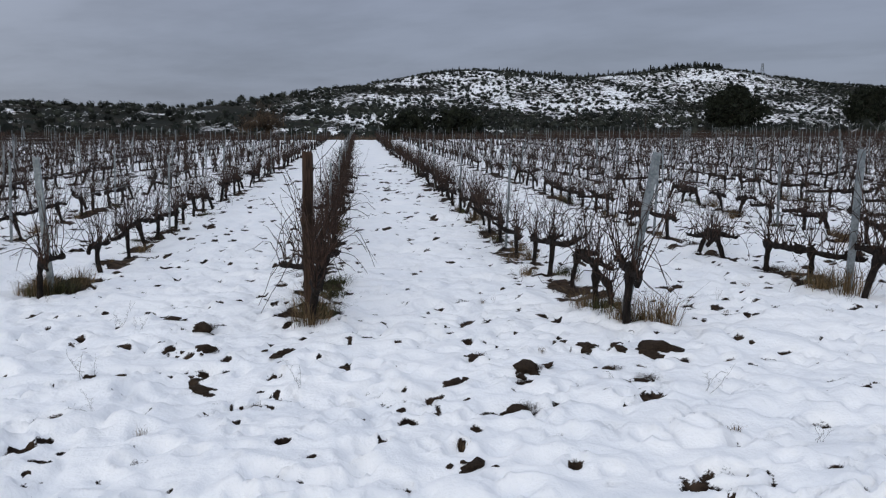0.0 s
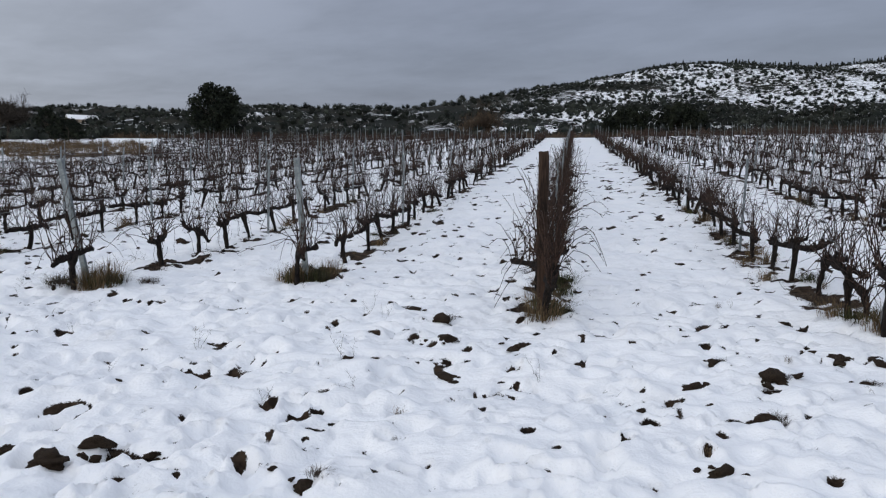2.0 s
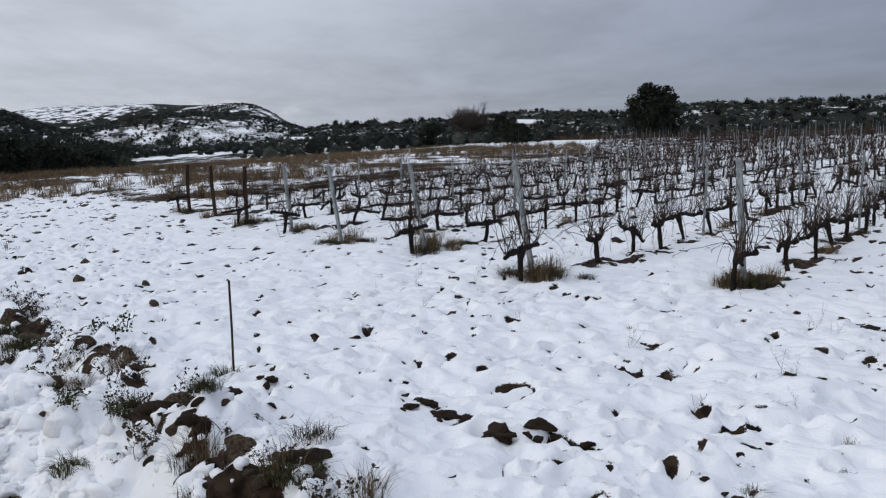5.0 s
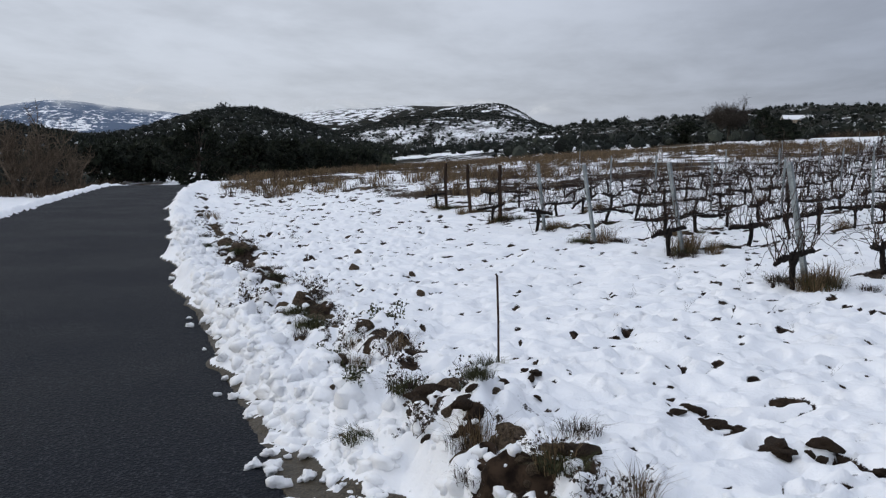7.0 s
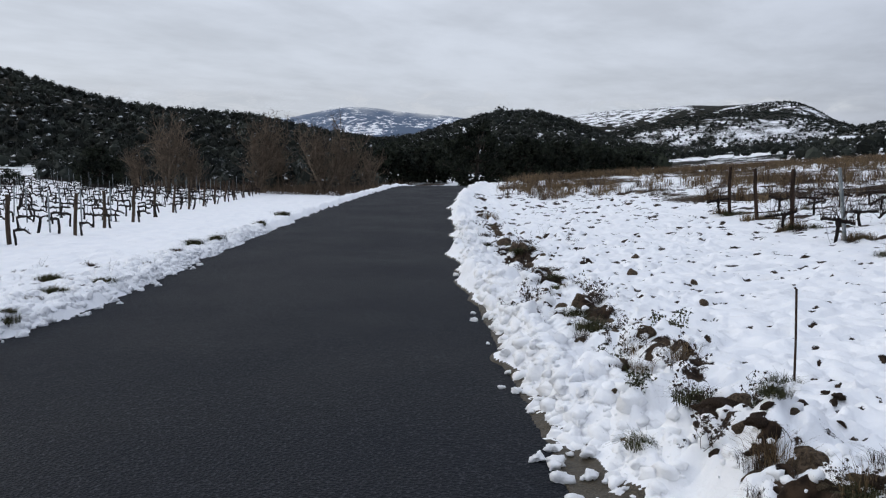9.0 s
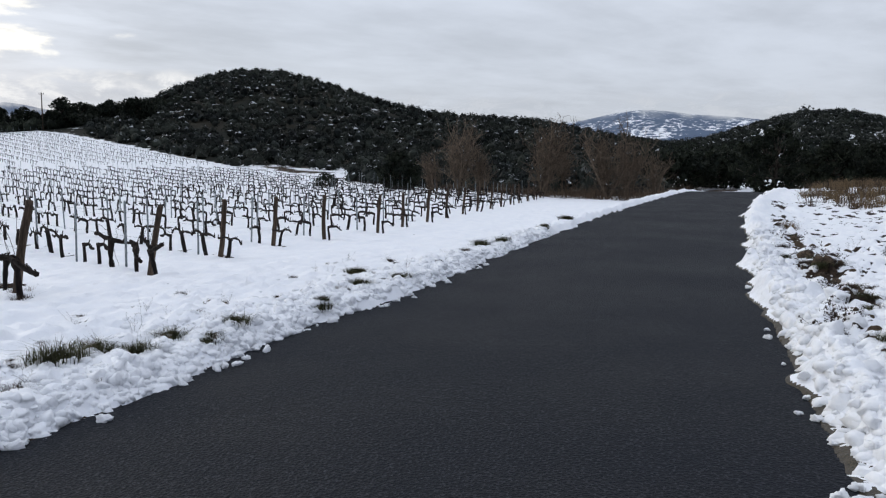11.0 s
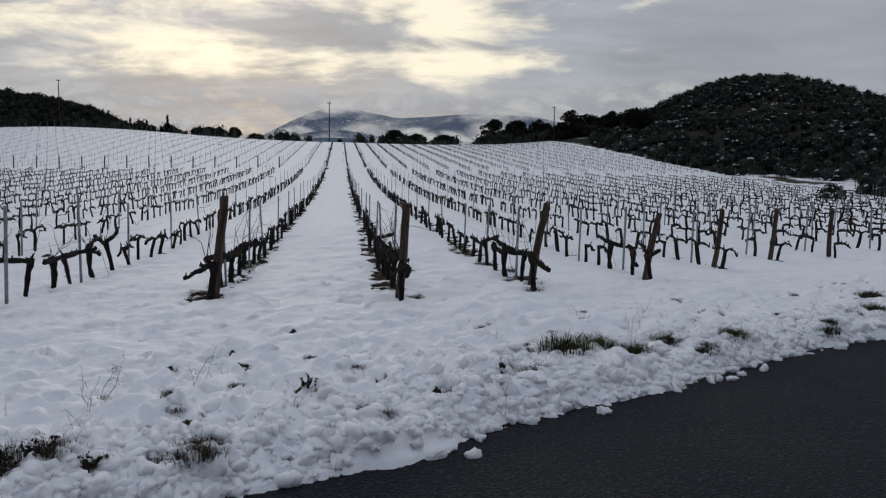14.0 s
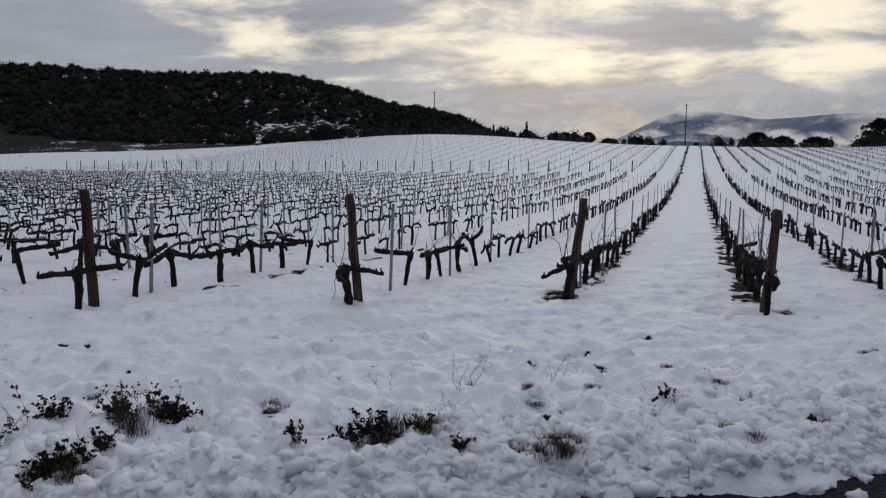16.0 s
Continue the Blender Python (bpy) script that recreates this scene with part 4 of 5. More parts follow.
def wood(name, label, n, az0, az1, r0, r1, s0, s1, seed, bases, mat, keep=None, category="woodland", tall=(0.8, 1.3)):
    """Many trees or bushes strewn over a slope."""
    rng = np.random.default_rng(seed)
    mass = Mass(bases)
    az, r = rng.uniform(az0, az1, n), np.sqrt(rng.uniform(r0 ** 2, r1 ** 2, n))
    x, y = -np.sin(np.radians(az)) * r, np.cos(np.radians(az)) * r
    z = land_z(x, y)
    pick = np.ones(n, bool) if keep is None else keep(x, y, az, r, rng)
    for i in np.nonzero(pick)[0]:
        s = rng.uniform(s0, s1)
        mass.add(int(rng.integers(len(bases))), (x[i], y[i], z[i] - 0.15 * s), rng.uniform(0, 6.28), (s, s * rng.uniform(0.85, 1.15), s * rng.uniform(*tall)))
    return tagged(new(name, mass.mesh(name, mat)), label, category, kind="stuff")


def outside(x, y, az, r, rng):
    u, v = north_uv(x, y)
    w, vs = south_wv(x, y)
    q = off_road(x, y)
    n_ok = (q > 0) & ((v > 88) | (u < left_n(v) - 6))
    s_ok = (q < 0) & ((vs > 168) | (w > 43))
    return (n_ok | s_ok) & ((np.abs(q) > 5) | (r > 105))


def patchy(size, cut, seed):
    def keep(x, y, az, r, rng):
        return outside(x, y, az, r, rng) & (fbm(x, y, size, 3, seed) + rng.normal(0, 0.16, len(x)) > cut)
    return keep


def south_hill(x, y, az, r, rng):
    """Woods all over the slope, but for a snowy clearing at its foot."""
    clear = (az > 163.5) & (az < 174.5) & (r < 252 - 1.2 * np.abs(az - 167)) & (fbm(x, y, 14, 2, 19) > -0.15)
    return outside(x, y, az, r, rng) & ~clear & (r + 4 * rng.normal(0, 1, len(r)) > 186)


wood("hill_woodland", "dense dark evergreen oak scrub on a rounded hill", 6000, 84, 124, 95, 285, 0.5, 1.35, 1, BUSHES, "leaf_dull", patchy(16, -0.55, 7))
def v_hill(x, y, az, r, rng):
    open_ = 0.30 * step(-az, -76, -70) * (r < 420)
    return outside(x, y, az, r, rng) & (fbm(x, y, 14, 3, 8) + rng.normal(0, 0.2, len(x)) > -0.45 + open_)


wood("hill_woodland", "dense dark evergreen wood on the hill at the road's end", 5200, 64, 88, 215, 370, 0.6, 1.5, 2, BUSHES, "leaf_dull", v_hill)
wood("hill_woodland", "dark evergreen wood covering the southern hill", 5200, 152, 192, 178, 345, 0.7, 1.8, 3, BUSHES, "leaf", south_hill)
wood("scrub_hillside", "scattered dark bushes on a snowy hillside", 11500, -34, 8, 230, 500, 0.4, 1.25, 4, LOW_BUSHES, "leaf_dull", patchy(12, -0.18, 10))
wood("lower_scrub", "dense dark evergreen scrub on the hill's lower slope", 2600, -34, 10, 108, 290, 0.6, 1.8, 14, BUSHES, "leaf_dull", patchy(35, -0.16, 15))
wood("pine_plantation", "line of small snowy pines along the hill's crest", 1300, -21, 3, 446, 480, 0.6, 1.1, 5, CONIFERS, "leaf_dull", None, "pines")
wood("scrub_hillside", "low dark evergreen scrub with snow between bushes", 6000, 6, 56, 95, 660, 0.6, 1.7, 6, BUSHES, "leaf_dull", patchy(40, -0.42, 11))
wood("valley_woodland", "dark woods and hedges in the snowy valley", 3200, 44, 84, 330, 1500, 1.6, 4.0, 7, BUSHES, "leaf_dull", patchy(130, -0.05, 12))
wood("mountain_scrub", "fine dark scrub on distant snowy mountains", 11000, 49, 74, 1100, 2300, 1.4, 3.6, 8, LOW_BUSHES, "leaf_dull", patchy(160, -0.15, 13))
wood("foot_woodland", "dark bushes behind leafless trees below the wooded hill", 420, 85, 107, 60, 98, 0.5, 1.25, 23, BUSHES, "leaf_dull", outside)
wood("foot_woodland", "dark evergreen wood at the foot of the hill", 1100, 65, 88, 112, 220, 0.8, 1.6, 17, BUSHES, "leaf", patchy(20, -0.35, 18))
wood("valley_hedge", "dark bushes and hedges below the scrub", 2400, 40, 84, 95, 330, 0.5, 1.3, 9, BUSHES, "leaf_dull", patchy(30, -0.12, 14))
wood("field_hedge", "dense dark hedge below the wooded hill", 420, 119.5, 131.5, 166, 184, 0.9, 1.9, 21, BUSHES, "leaf", lambda x, y, az, r, rng_: south_wv(x, y)[1] > 163)
wood("field_hedge", "low dark hedge along the top of the vineyard", 1700, 118, 192, 168, 232, 0.7, 1.7, 10, BUSHES, "leaf", lambda x, y, az, r, rng_: (south_wv(x, y)[1] > 165) & (south_wv(x, y)[1] < 172))


# ---- single trees and bushes ----
def leafy_tree(name, label, az, r, height, width, seed, mat="leaf", n=70, trunk=0.25, leaf=0.017):
    """An evergreen: tapered trunk, limbs, and a crown of many leaf clumps with gaps and an uneven outline."""
    rng = np.random.default_rng(seed)
    at = heading(az, r)
    ob = thing(name, label, "tree", (at.x, at.y, ground_at(at.x, at.y) - 0.05))
    wood_s_, crown = Soup(), Soup()
    stem = crooked((0, 0, 0), (0, 0, 1), height * 0.8, 6, 0.06, rng)
    wood_s_.tube(stem, np.linspace(height * 0.035, height * 0.008, len(stem)), 7)
    for _ in range(n):
        h = rng.uniform(trunk, 1.0)
        fill = math.sin(math.pi * min(max((h - trunk) / (1 - trunk) * 0.86 + 0.12, 0), 1)) ** 0.6
        a, d = rng.uniform(0, 6.28), width / 2 * fill * rng.uniform(0.25, 1.0) ** 0.5
        d *= 1 + 0.16 * math.sin(3 * a + seed) + 0.14 * math.sin(5 * a + 7 * h + seed) + rng.normal(0, 0.08)
        c = np.array([math.cos(a) * d, math.sin(a) * d, h * height * 0.93 * (1 - 0.10 * rng.random())])
        root = stem[min(int(h * 5), 5)]
        if rng.random() < 0.5:
            limb = np.array([root, (root + c) / 2 + [0, 0, -0.05 * height], c])
            wood_s_.tube(limb, [height * 0.012, height * 0.008, height * 0.003], 4)
        leaves(crown, c, (width * 0.13, width * 0.13, width * 0.10), 60, width * leaf, rng)
        leaves(crown, c, (width * 0.07, width * 0.07, width * 0.055), 8, width * 0.05, rng)
    part("trunk", wood_s_.mesh("trunk", "trunk", True), ob)
    part("crown", crown.mesh("crown", mat), ob, "dense dark green crown")
    return ob


def bare_tree(name, label, az, r, height, seed, mat="pale_bark", stems=5, spread=0.35, twigs=7, bole=0.0):
    """A leafless tree or bush: stems that fork into limbs and fine twigs."""
    rng = np.random.default_rng(seed)
    at = heading(az, r)
    ob = thing(name, label, "tree", (at.x, at.y, ground_at(at.x, at.y) - 0.05))
    trunk_s, twig_s = Soup(), Soup()
    if bole:
        trunk_s.tube(crooked((0, 0, -0.1), (0, 0, 1), height * bole + 0.15, 5, 0.05, rng), np.linspace(height * 0.034, height * 0.026, 6), 8)
    for k in range(stems):
        lean = rng.normal(0, spread, 2) if not bole else np.array([math.cos(k * 6.28 / stems), math.sin(k * 6.28 / stems)]) * spread * rng.uniform(0.5, 1.3)
        foot = (rng.normal(0, 0.15), rng.normal(0, 0.15), 0) if not bole else (0, 0, height * bole)
        stem = crooked(foot, (*lean, 1), height * (1 - bole) * rng.uniform(0.6, 0.9), 8, 0.09, rng, 0.0 if bole else 0.05)
        trunk_s.tube(stem, np.linspace(height * 0.018, height * 0.004, len(stem)), 5)
        for i in range(2, len(stem)):
            for _ in range(3):
                limb = crooked(stem[i], rng.normal(0, 0.55, 3) + [0, 0, 0.3 if bole else 0.75], height * rng.uniform(0.15, 0.38), 5, 0.16, rng, 0.04)
                trunk_s.tube(limb, np.linspace(height * 0.006, height * 0.002, len(limb)), 4)
                for _ in range(twigs):
                    p = limb[rng.integers(1, len(limb))]
                    tw = crooked(p, rng.normal(0, 0.5, 3) + [0, 0, 0.6], height * rng.uniform(0.06, 0.17), 3, 0.2, rng)
                    twig_s.tube(tw, np.linspace(0.013, 0.006, len(tw)) * height / 5, 3, False)
    part("trunk", trunk_s.mesh("trunk", mat, True), ob)
    part("fine_growth", twig_s.mesh("twigs", mat), ob, "fine bare twigs")
    return ob


leafy_tree("oak_tree", "large dark evergreen oak standing beyond the vineyard", 29.1, 98, 6.6, 6.2, 1, n=120, trunk=0.16)
leafy_tree("oak_tree", "dark evergreen oak at the foot of the snowy hill", -21.9, 270, 14.6, 16.0, 2, n=190, trunk=0.08)
leafy_tree("oak_tree", "dark rounded evergreen oak beside a snowy slope", -29.9, 320, 13.6, 14.5, 3, n=170, trunk=0.08)
leafy_tree("oak_tree", "low dark evergreen oak behind the vine rows", 0.3, 112, 4.6, 6.4, 4, n=110, trunk=0.1)
leafy_tree("oak_tree", "low dark evergreen oak behind the vine rows", -3.3, 115, 5.0, 6.4, 5, n=110, trunk=0.1)
leafy_tree("evergreen_tree", "dark narrow evergreen beside a leafless tree", 39.4, 108, 4.3, 3.0, 6, n=70, trunk=0.1)
leafy_tree("evergreen_tree", "dark low evergreen above brown scrub", 38.2, 92, 2.4, 3.4, 7, n=60, trunk=0.08)
leafy_tree("evergreen_tree", "dark rounded evergreen bush above brown scrub", 44.3, 112, 2.8, 4.4, 8, n=70, trunk=0.08)
bare_tree("bare_tree", "leafless broad grey-brown tree", 41.6, 112, 5.4, 9, "trunk", 15, 2.2, 24, 0.42)
bare_tree("bare_tree", "leafless reddish-brown tree on the ridge", 10.4, 130, 6.6, 10, "brush", 8, 1.4, 14, 0.22)
leafy_tree("clipped_tree", "round dark green tree at the vineyard's edge", 103.8, 64, 3.1, 3.3, 11, "leaf", 120, 0.05)
leafy_tree("evergreen_bush", "small dark bush at the vineyard's edge", 109.0, 66, 1.3, 1.9, 12, "leaf", 40, 0.05)
for i, (az, r, h, st) in enumerate(((99.6, 55, 4.6, 7), (98.0, 57, 3.6, 5), (93.6, 57, 5.0, 8), (92.2, 60, 4.0, 5), (89.3, 56, 5.2, 7), (87.9, 60, 4.4, 6), (86.0, 56, 3.2, 6), (101.5, 58, 3.0, 6))):
    bare_tree("bare_poplar", "leafless pale brown multi-stemmed tree beside the road", az, r, h, 30 + i, "pale_bark", st, 0.20 if i != 4 else 0.34, 8)
for i, (az, r, h, w) in enumerate(((78.2, 74, 7.0, 5.0), (74.6, 80, 4.2, 5.6), (72.2, 86, 4.0, 6.0), (69.8, 92, 3.2, 5.4), (81.5, 84, 4.0, 5.6), (84.2, 80, 3.6, 5.4), (76.4, 96, 4.6, 5.0), (67.2, 105, 2.8, 5.0), (86.6, 88, 3.4, 5.2))):
    leafy_tree("evergreen_tree", "tall dark evergreen beyond the road's bend", az, r, h, w, 50 + i, "leaf", 90, 0.06)
for i, (az, r, h, w) in enumerate(((130.9, 174, 5.5, 5.5), (129.3, 174, 5.0, 6.0), (127.7, 175, 4.8, 5.5), (125.6, 172, 5.8, 5.8), (124.3, 178, 4.6, 6.2), (122.6, 172, 4.1, 6.0), (121.0, 168, 4.3, 6.5), (138.0, 178, 3.6, 4.8), (136.3, 180, 2.9, 5.0), (134.4, 180, 2.6, 5.0),
                                   (149.0, 174, 2.6, 3.1), (150.6, 178, 2.4, 2.9), (147.6, 182, 1.9, 3.6), (145.0, 182, 1.7, 3.1), (167.4, 182, 3.1, 6.5), (160.8, 184, 2.4, 4.3))):
    leafy_tree("hedge_tree", "dark evergreen hedge tree along the field's skyline", az, r, h, w, 70 + i, "leaf", 70, 0.03, 0.026)
for i, (az, r, h) in enumerate(((153.3, 178, 3.8), (154.6, 178, 2.6), (156.4, 182, 2.6), (151.6, 178, 2.0), (155.6, 184, 3.0))):
    at = heading(az, r)
    ob = thing("conifer", "small dark conifer on the skyline", "tree", (at.x, at.y, ground_at(at.x, at.y)), 40 * i)
    ob.scale = (h / 3.2 * 0.8,) * 2 + (h / 3.2,)
    part("crown", CONIFERS[i % 3].mesh("crown", "leaf"), ob)


# ---- brown scrub west of the vineyard ----
def blades(soup, at, n, height, spread, rng, width=0.006, droop=0.35):
    a = rng.uniform(0, 6.28, n)
    root = np.asarray(at) + np.stack([np.cos(a), np.sin(a), a * 0], -1) * spread * 0.45 * rng.random((n, 1))
    a = a + rng.normal(0, 1.1, n)
    lean = np.stack([np.cos(a), np.sin(a), a * 0], -1) * (0.05 + 1.25 * rng.random((n, 1)) ** 1.5)
    h = height * rng.uniform(0.45, 1.1, (n, 1))
    mid = root + lean * h * 0.35 + np.array([0, 0, 1]) * h * 0.6
    tip = root + lean * h * (0.75 + droop) + np.array([0, 0, 1]) * h * (0.95 - droop * 0.5 * rng.random((n, 1)))
    side = np.stack([-np.sin(a), np.cos(a), a * 0], -1) * width
    v = np.stack([root - side, root + side, mid + side * 0.8, mid - side * 0.8, tip], 1).reshape(-1, 3)
    k = np.arange(n)[:, None] * 5
    soup.add(v, k + [3, 2, 4], k + [0, 1, 2, 3])


rng = np.random.default_rng(77)
scrub, heath = Soup(), Soup()
count = 0
while count < 3000:
    x, y = rng.uniform(-78, -17), rng.uniform(4, 62)
    u, v = north_uv(x, y)
    q = off_road(x, y)
    if q < 4.0 or u > left_n(v) - 0.6 or (x > -26 and q < 10 - (x + 26) * -0.2) or fbm(np.array([x]), np.array([y]), 5.0, 3, 91)[0] + rng.normal(0, 0.25) < -0.12 + 0.5 * (x > -30):
        continue
    s = rng.uniform(0.5, 1.25)
    blades(scrub if rng.random() < 0.75 else heath, (x, y, ground_at(x, y) - 0.03), 26, 0.60 * s, 0.6 * s, rng, 0.009)
    count += 1
for _ in range(1500):
    az, r = rng.uniform(-35, 36), rng.uniform(86, 106)
    at = heading(az, r)
    u, v = north_uv(at.x, at.y)
    if v > 85.5:
        blades(heath, (at.x, at.y, ground_at(at.x, at.y) - 0.05), 22, rng.uniform(0.5, 1.2), 1.2, rng, 0.016)
for _ in range(800):
    az, r = rng.uniform(83, 107), rng.uniform(48, 66)
    at = heading(az, r)
    w, vs = south_wv(at.x, at.y)
    if w > 41.5 and off_road(at.x, at.y) < -3.4:
        blades(heath, (at.x, at.y, ground_at(at.x, at.y) - 0.05), 26, rng.uniform(0.4, 1.5) * (0.5 + 0.5 * rng.random()), 1.2, rng, 0.010, 0.4)
tagged(new("dry_scrub", scrub.mesh("dry_scrub", "straw")), "pale brown dead grass standing in patchy snow", "scrub", kind="stuff")
tagged(new("brown_heath", heath.mesh("brown_heath", "brush")), "dark reddish-brown winter brush round the fields", "scrub", kind="stuff")


# ---- tufts, weeds and dead stalks ----
def tuft_mesh(seed, n, height, spread, mat, width=0.004, droop=0.35):
    s = Soup()
    blades(s, (0, 0, -0.02), int(n * 1.7), height, spread, np.random.default_rng(seed), width * 0.55, droop)
    return s.mesh("tuft", mat)


def weed_mesh(seed, height, stems, leafy=True):
    """A dead weed: branching dark stalks with seed heads."""
    r = np.random.default_rng(seed)
    s = Soup()
    for _ in range(stems):
        st = crooked((r.normal(0, 0.03), r.normal(0, 0.03), -0.03), (*r.normal(0, 0.45, 2), 1), height * r.uniform(0.5, 1.1), 6, 0.16, r)
        s.tube(st, np.linspace(0.0024, 0.0011, len(st)), 3, False)
        for i in range(2, len(st)):
            for _ in range(2):
                tw = crooked(st[i], r.normal(0, 0.7, 3) + [0, 0, 0.4], height * r.uniform(0.08, 0.25), 3, 0.3, r)
                s.tube(tw, 0.0012, 3, False)
                if leafy:
                    leaves(s, tw[-1], (0.012, 0.012, 0.012), 3, 0.010, r)
    return s.mesh("weed", "twig")


def leafy_weed_mesh(seed, height, mat="grass"):
    r = np.random.default_rng(seed)
    s = Soup()
    for _ in range(9):
        st = crooked((r.normal(0, 0.05), r.normal(0, 0.05), -0.03), (*r.normal(0, 0.5, 2), 1), height * r.uniform(0.5, 1.0), 4, 0.15, r)
        s.tube(st, 0.003, 3, False)
        for p in st[1:]:
            leaves(s, p, (0.04, 0.04, 0.035), 16, 0.009, r)
    return s.mesh("weed", mat)


def rosette_mesh(seed):
    """A low winter herb: short bent stems thick with small dark leaves."""
    r = np.random.default_rng(seed)
    s = Soup()
    for _ in range(13):
        st = crooked((r.normal(0, 0.035), r.normal(0, 0.03), -0.03), (*r.normal(0, 0.55, 2), 1), r.uniform(0.07, 0.20), 4, 0.25, r, 0.08)
        s.tube(st, np.linspace(0.003, 0.0018, len(st)), 3, False)
        for p in st[2:]:
            leaves(s, p, (0.018, 0.018, 0.016), 9, 0.012, r)
    return s.mesh("herb", "herb")


ROSETTE = [rosette_mesh(690 + i) for i in range(4)]
DRY = [tuft_mesh(600 + i, 90, 0.26, 0.30, "straw") for i in range(4)]
DRY_SMALL = [tuft_mesh(610 + i, 34, 0.13, 0.16, "straw", 0.003) for i in range(3)]
GREEN = [tuft_mesh(620 + i, 130, 0.15, 0.34, "grass", 0.004, 0.6) for i in range(4)]
WEED = [weed_mesh(630 + i, 0.30, 5) for i in range(5)]
STALK = [weed_mesh(640 + i, 0.42, 3, False) for i in range(4)]
MAT_GREEN = [tuft_mesh(670 + i, 240, 0.13, 0.34, "grass", 0.0045, 0.9) for i in range(3)]
MAT_DRY = [tuft_mesh(680 + i, 150, 0.11, 0.32, "twig", 0.0035, 0.85) for i in range(3)]
HERB = [leafy_weed_mesh(650 + i, 0.20) for i in range(4)]


def grow(data, name, x, y, label, group, size=1.0, category="grass"):
    ob = new(name, data)
    ob.matrix_world = pose(x, y, snow_z(x, y), 0, 0, random.uniform(0, 360)) @ Matrix.Diagonal((size, size, size * random.uniform(0.85, 1.15), 1))
    return tagged(ob, label, category, group)


for i, (x, y, s) in enumerate(VERGE_GREEN):
    for j in range(3):
        grow((MAT_GREEN, MAT_GREEN, DRY_SMALL)[j][(i + j) % 3], "grass_tuft", x + random.uniform(-0.14, 0.14) * (j > 0), y + random.uniform(-0.07, 0.07) * (j > 0), "low dark green grass mat poking through the snow verge" if j < 2 else "short dry grass beside a green mat on the verge",
             "tufts of the southern verge", s * (1.15, 0.8, 0.8)[j])
for i, (x, y, s) in enumerate(VERGE_DRY):
    for j in range(3):
        grow((MAT_DRY, DRY_SMALL, STALK)[j][(i + j) % 3], "grass_tuft" if j < 2 else "dead_weed", x + random.uniform(-0.12, 0.12) * (j > 0), y + random.uniform(-0.06, 0.06) * (j > 0), "short dark brown dead grass in a hollow of the snow" if j < 2 else "thin leafless dead weed standing in the snow",
             "tufts of the southern verge" if j < 2 else "weeds of the southern verge", s * (0.8, 0.7, 0.42)[j], "grass" if j < 2 else "weed")
for i, (x, y, s) in enumerate(((0.13, -5.84, 1.1), (0.10, -5.78, 0.9), (0.66, -5.80, 1.2), (-0.15, -5.62, 0.9), (-0.02, -5.55, 0.8), (0.74, -5.45, 0.9), (-0.71, -5.62, 0.5))):
    grow(WEED[i % 5], "dead_weed", x, y, "tall dark dead weed with seed heads in the snow", "weeds of the southern verge", s * 0.85, "weed")
for i, (x, y, s) in enumerate(((-2.05, -5.74, 1.2), (-2.70, -5.68, 0.9), (-2.0, -5.66, 0.8), (-6.94, -4.76, 0.9), (-8.39, -4.53, 0.7), (-1.75, -5.1, 0.6))):
    grow(STALK[i % 4], "dead_stalk", x, y, "fan of thin dead stalks standing in the snow", "weeds of the southern verge", s * 0.75, "weed")
for x0, y0, n_ in ((0.43, -4.94, 9), (-1.15, -4.83, 6), (-1.34, -4.82, 6), (-2.05, -4.52, 6), (-0.10, -5.58, 5)):
    for j in range(n_):
        grow((MAT_DRY, DRY_SMALL)[j % 2][j % 3], "grass_tuft", x0 + rng.normal(0, 0.09), y0 + rng.normal(0, 0.05), "short dark brown dead grass in a hollow of the snow", "tufts of the southern verge", rng.uniform(0.5, 0.9))
for i, (x, y, s) in enumerate(((0.43, -4.94, 1.2), (0.34, -4.98, 0.9), (0.52, -4.90, 1.0), (-1.05, -4.84, 1.0), (-1.16, -4.88, 1.1), (-1.30, -4.85, 1.0), (-1.42, -4.80, 0.8), (-0.71, -4.87, 0.8), (0.51, -5.91, 1.0), (-0.10, -5.58, 1.2), (-0.18, -5.56, 1.0),
                               (0.13, -5.86, 1.0), (0.16, -5.80, 1.1), (0.23, -5.19, 0.8), (-1.59, -4.64, 0.7), (-0.92, -4.86, 0.6), (-3.20, -5.02, 0.6), (0.80, -5.20, 0.9))):
    grow(ROSETTE[i % 4], "herb_clump", x, y, "dark leafy winter herb in churned snow", "herbs of the southern verge", s * 0.85, "plant")
rng = np.random.default_rng(88)
for _ in range(110):
    x = rng.uniform(-14, 2.5)
    q = -2.5 - 2.0 * rng.random()
    y = float(road_mid(np.array(x))) + q / 0.985
    grow((DRY_SMALL, STALK, MAT_DRY)[rng.integers(3)][rng.integers(3)], "dead_grass", x, y, "thin dry grass stems in the snow verge", "stems of the southern verge", rng.uniform(0.25, 0.55))

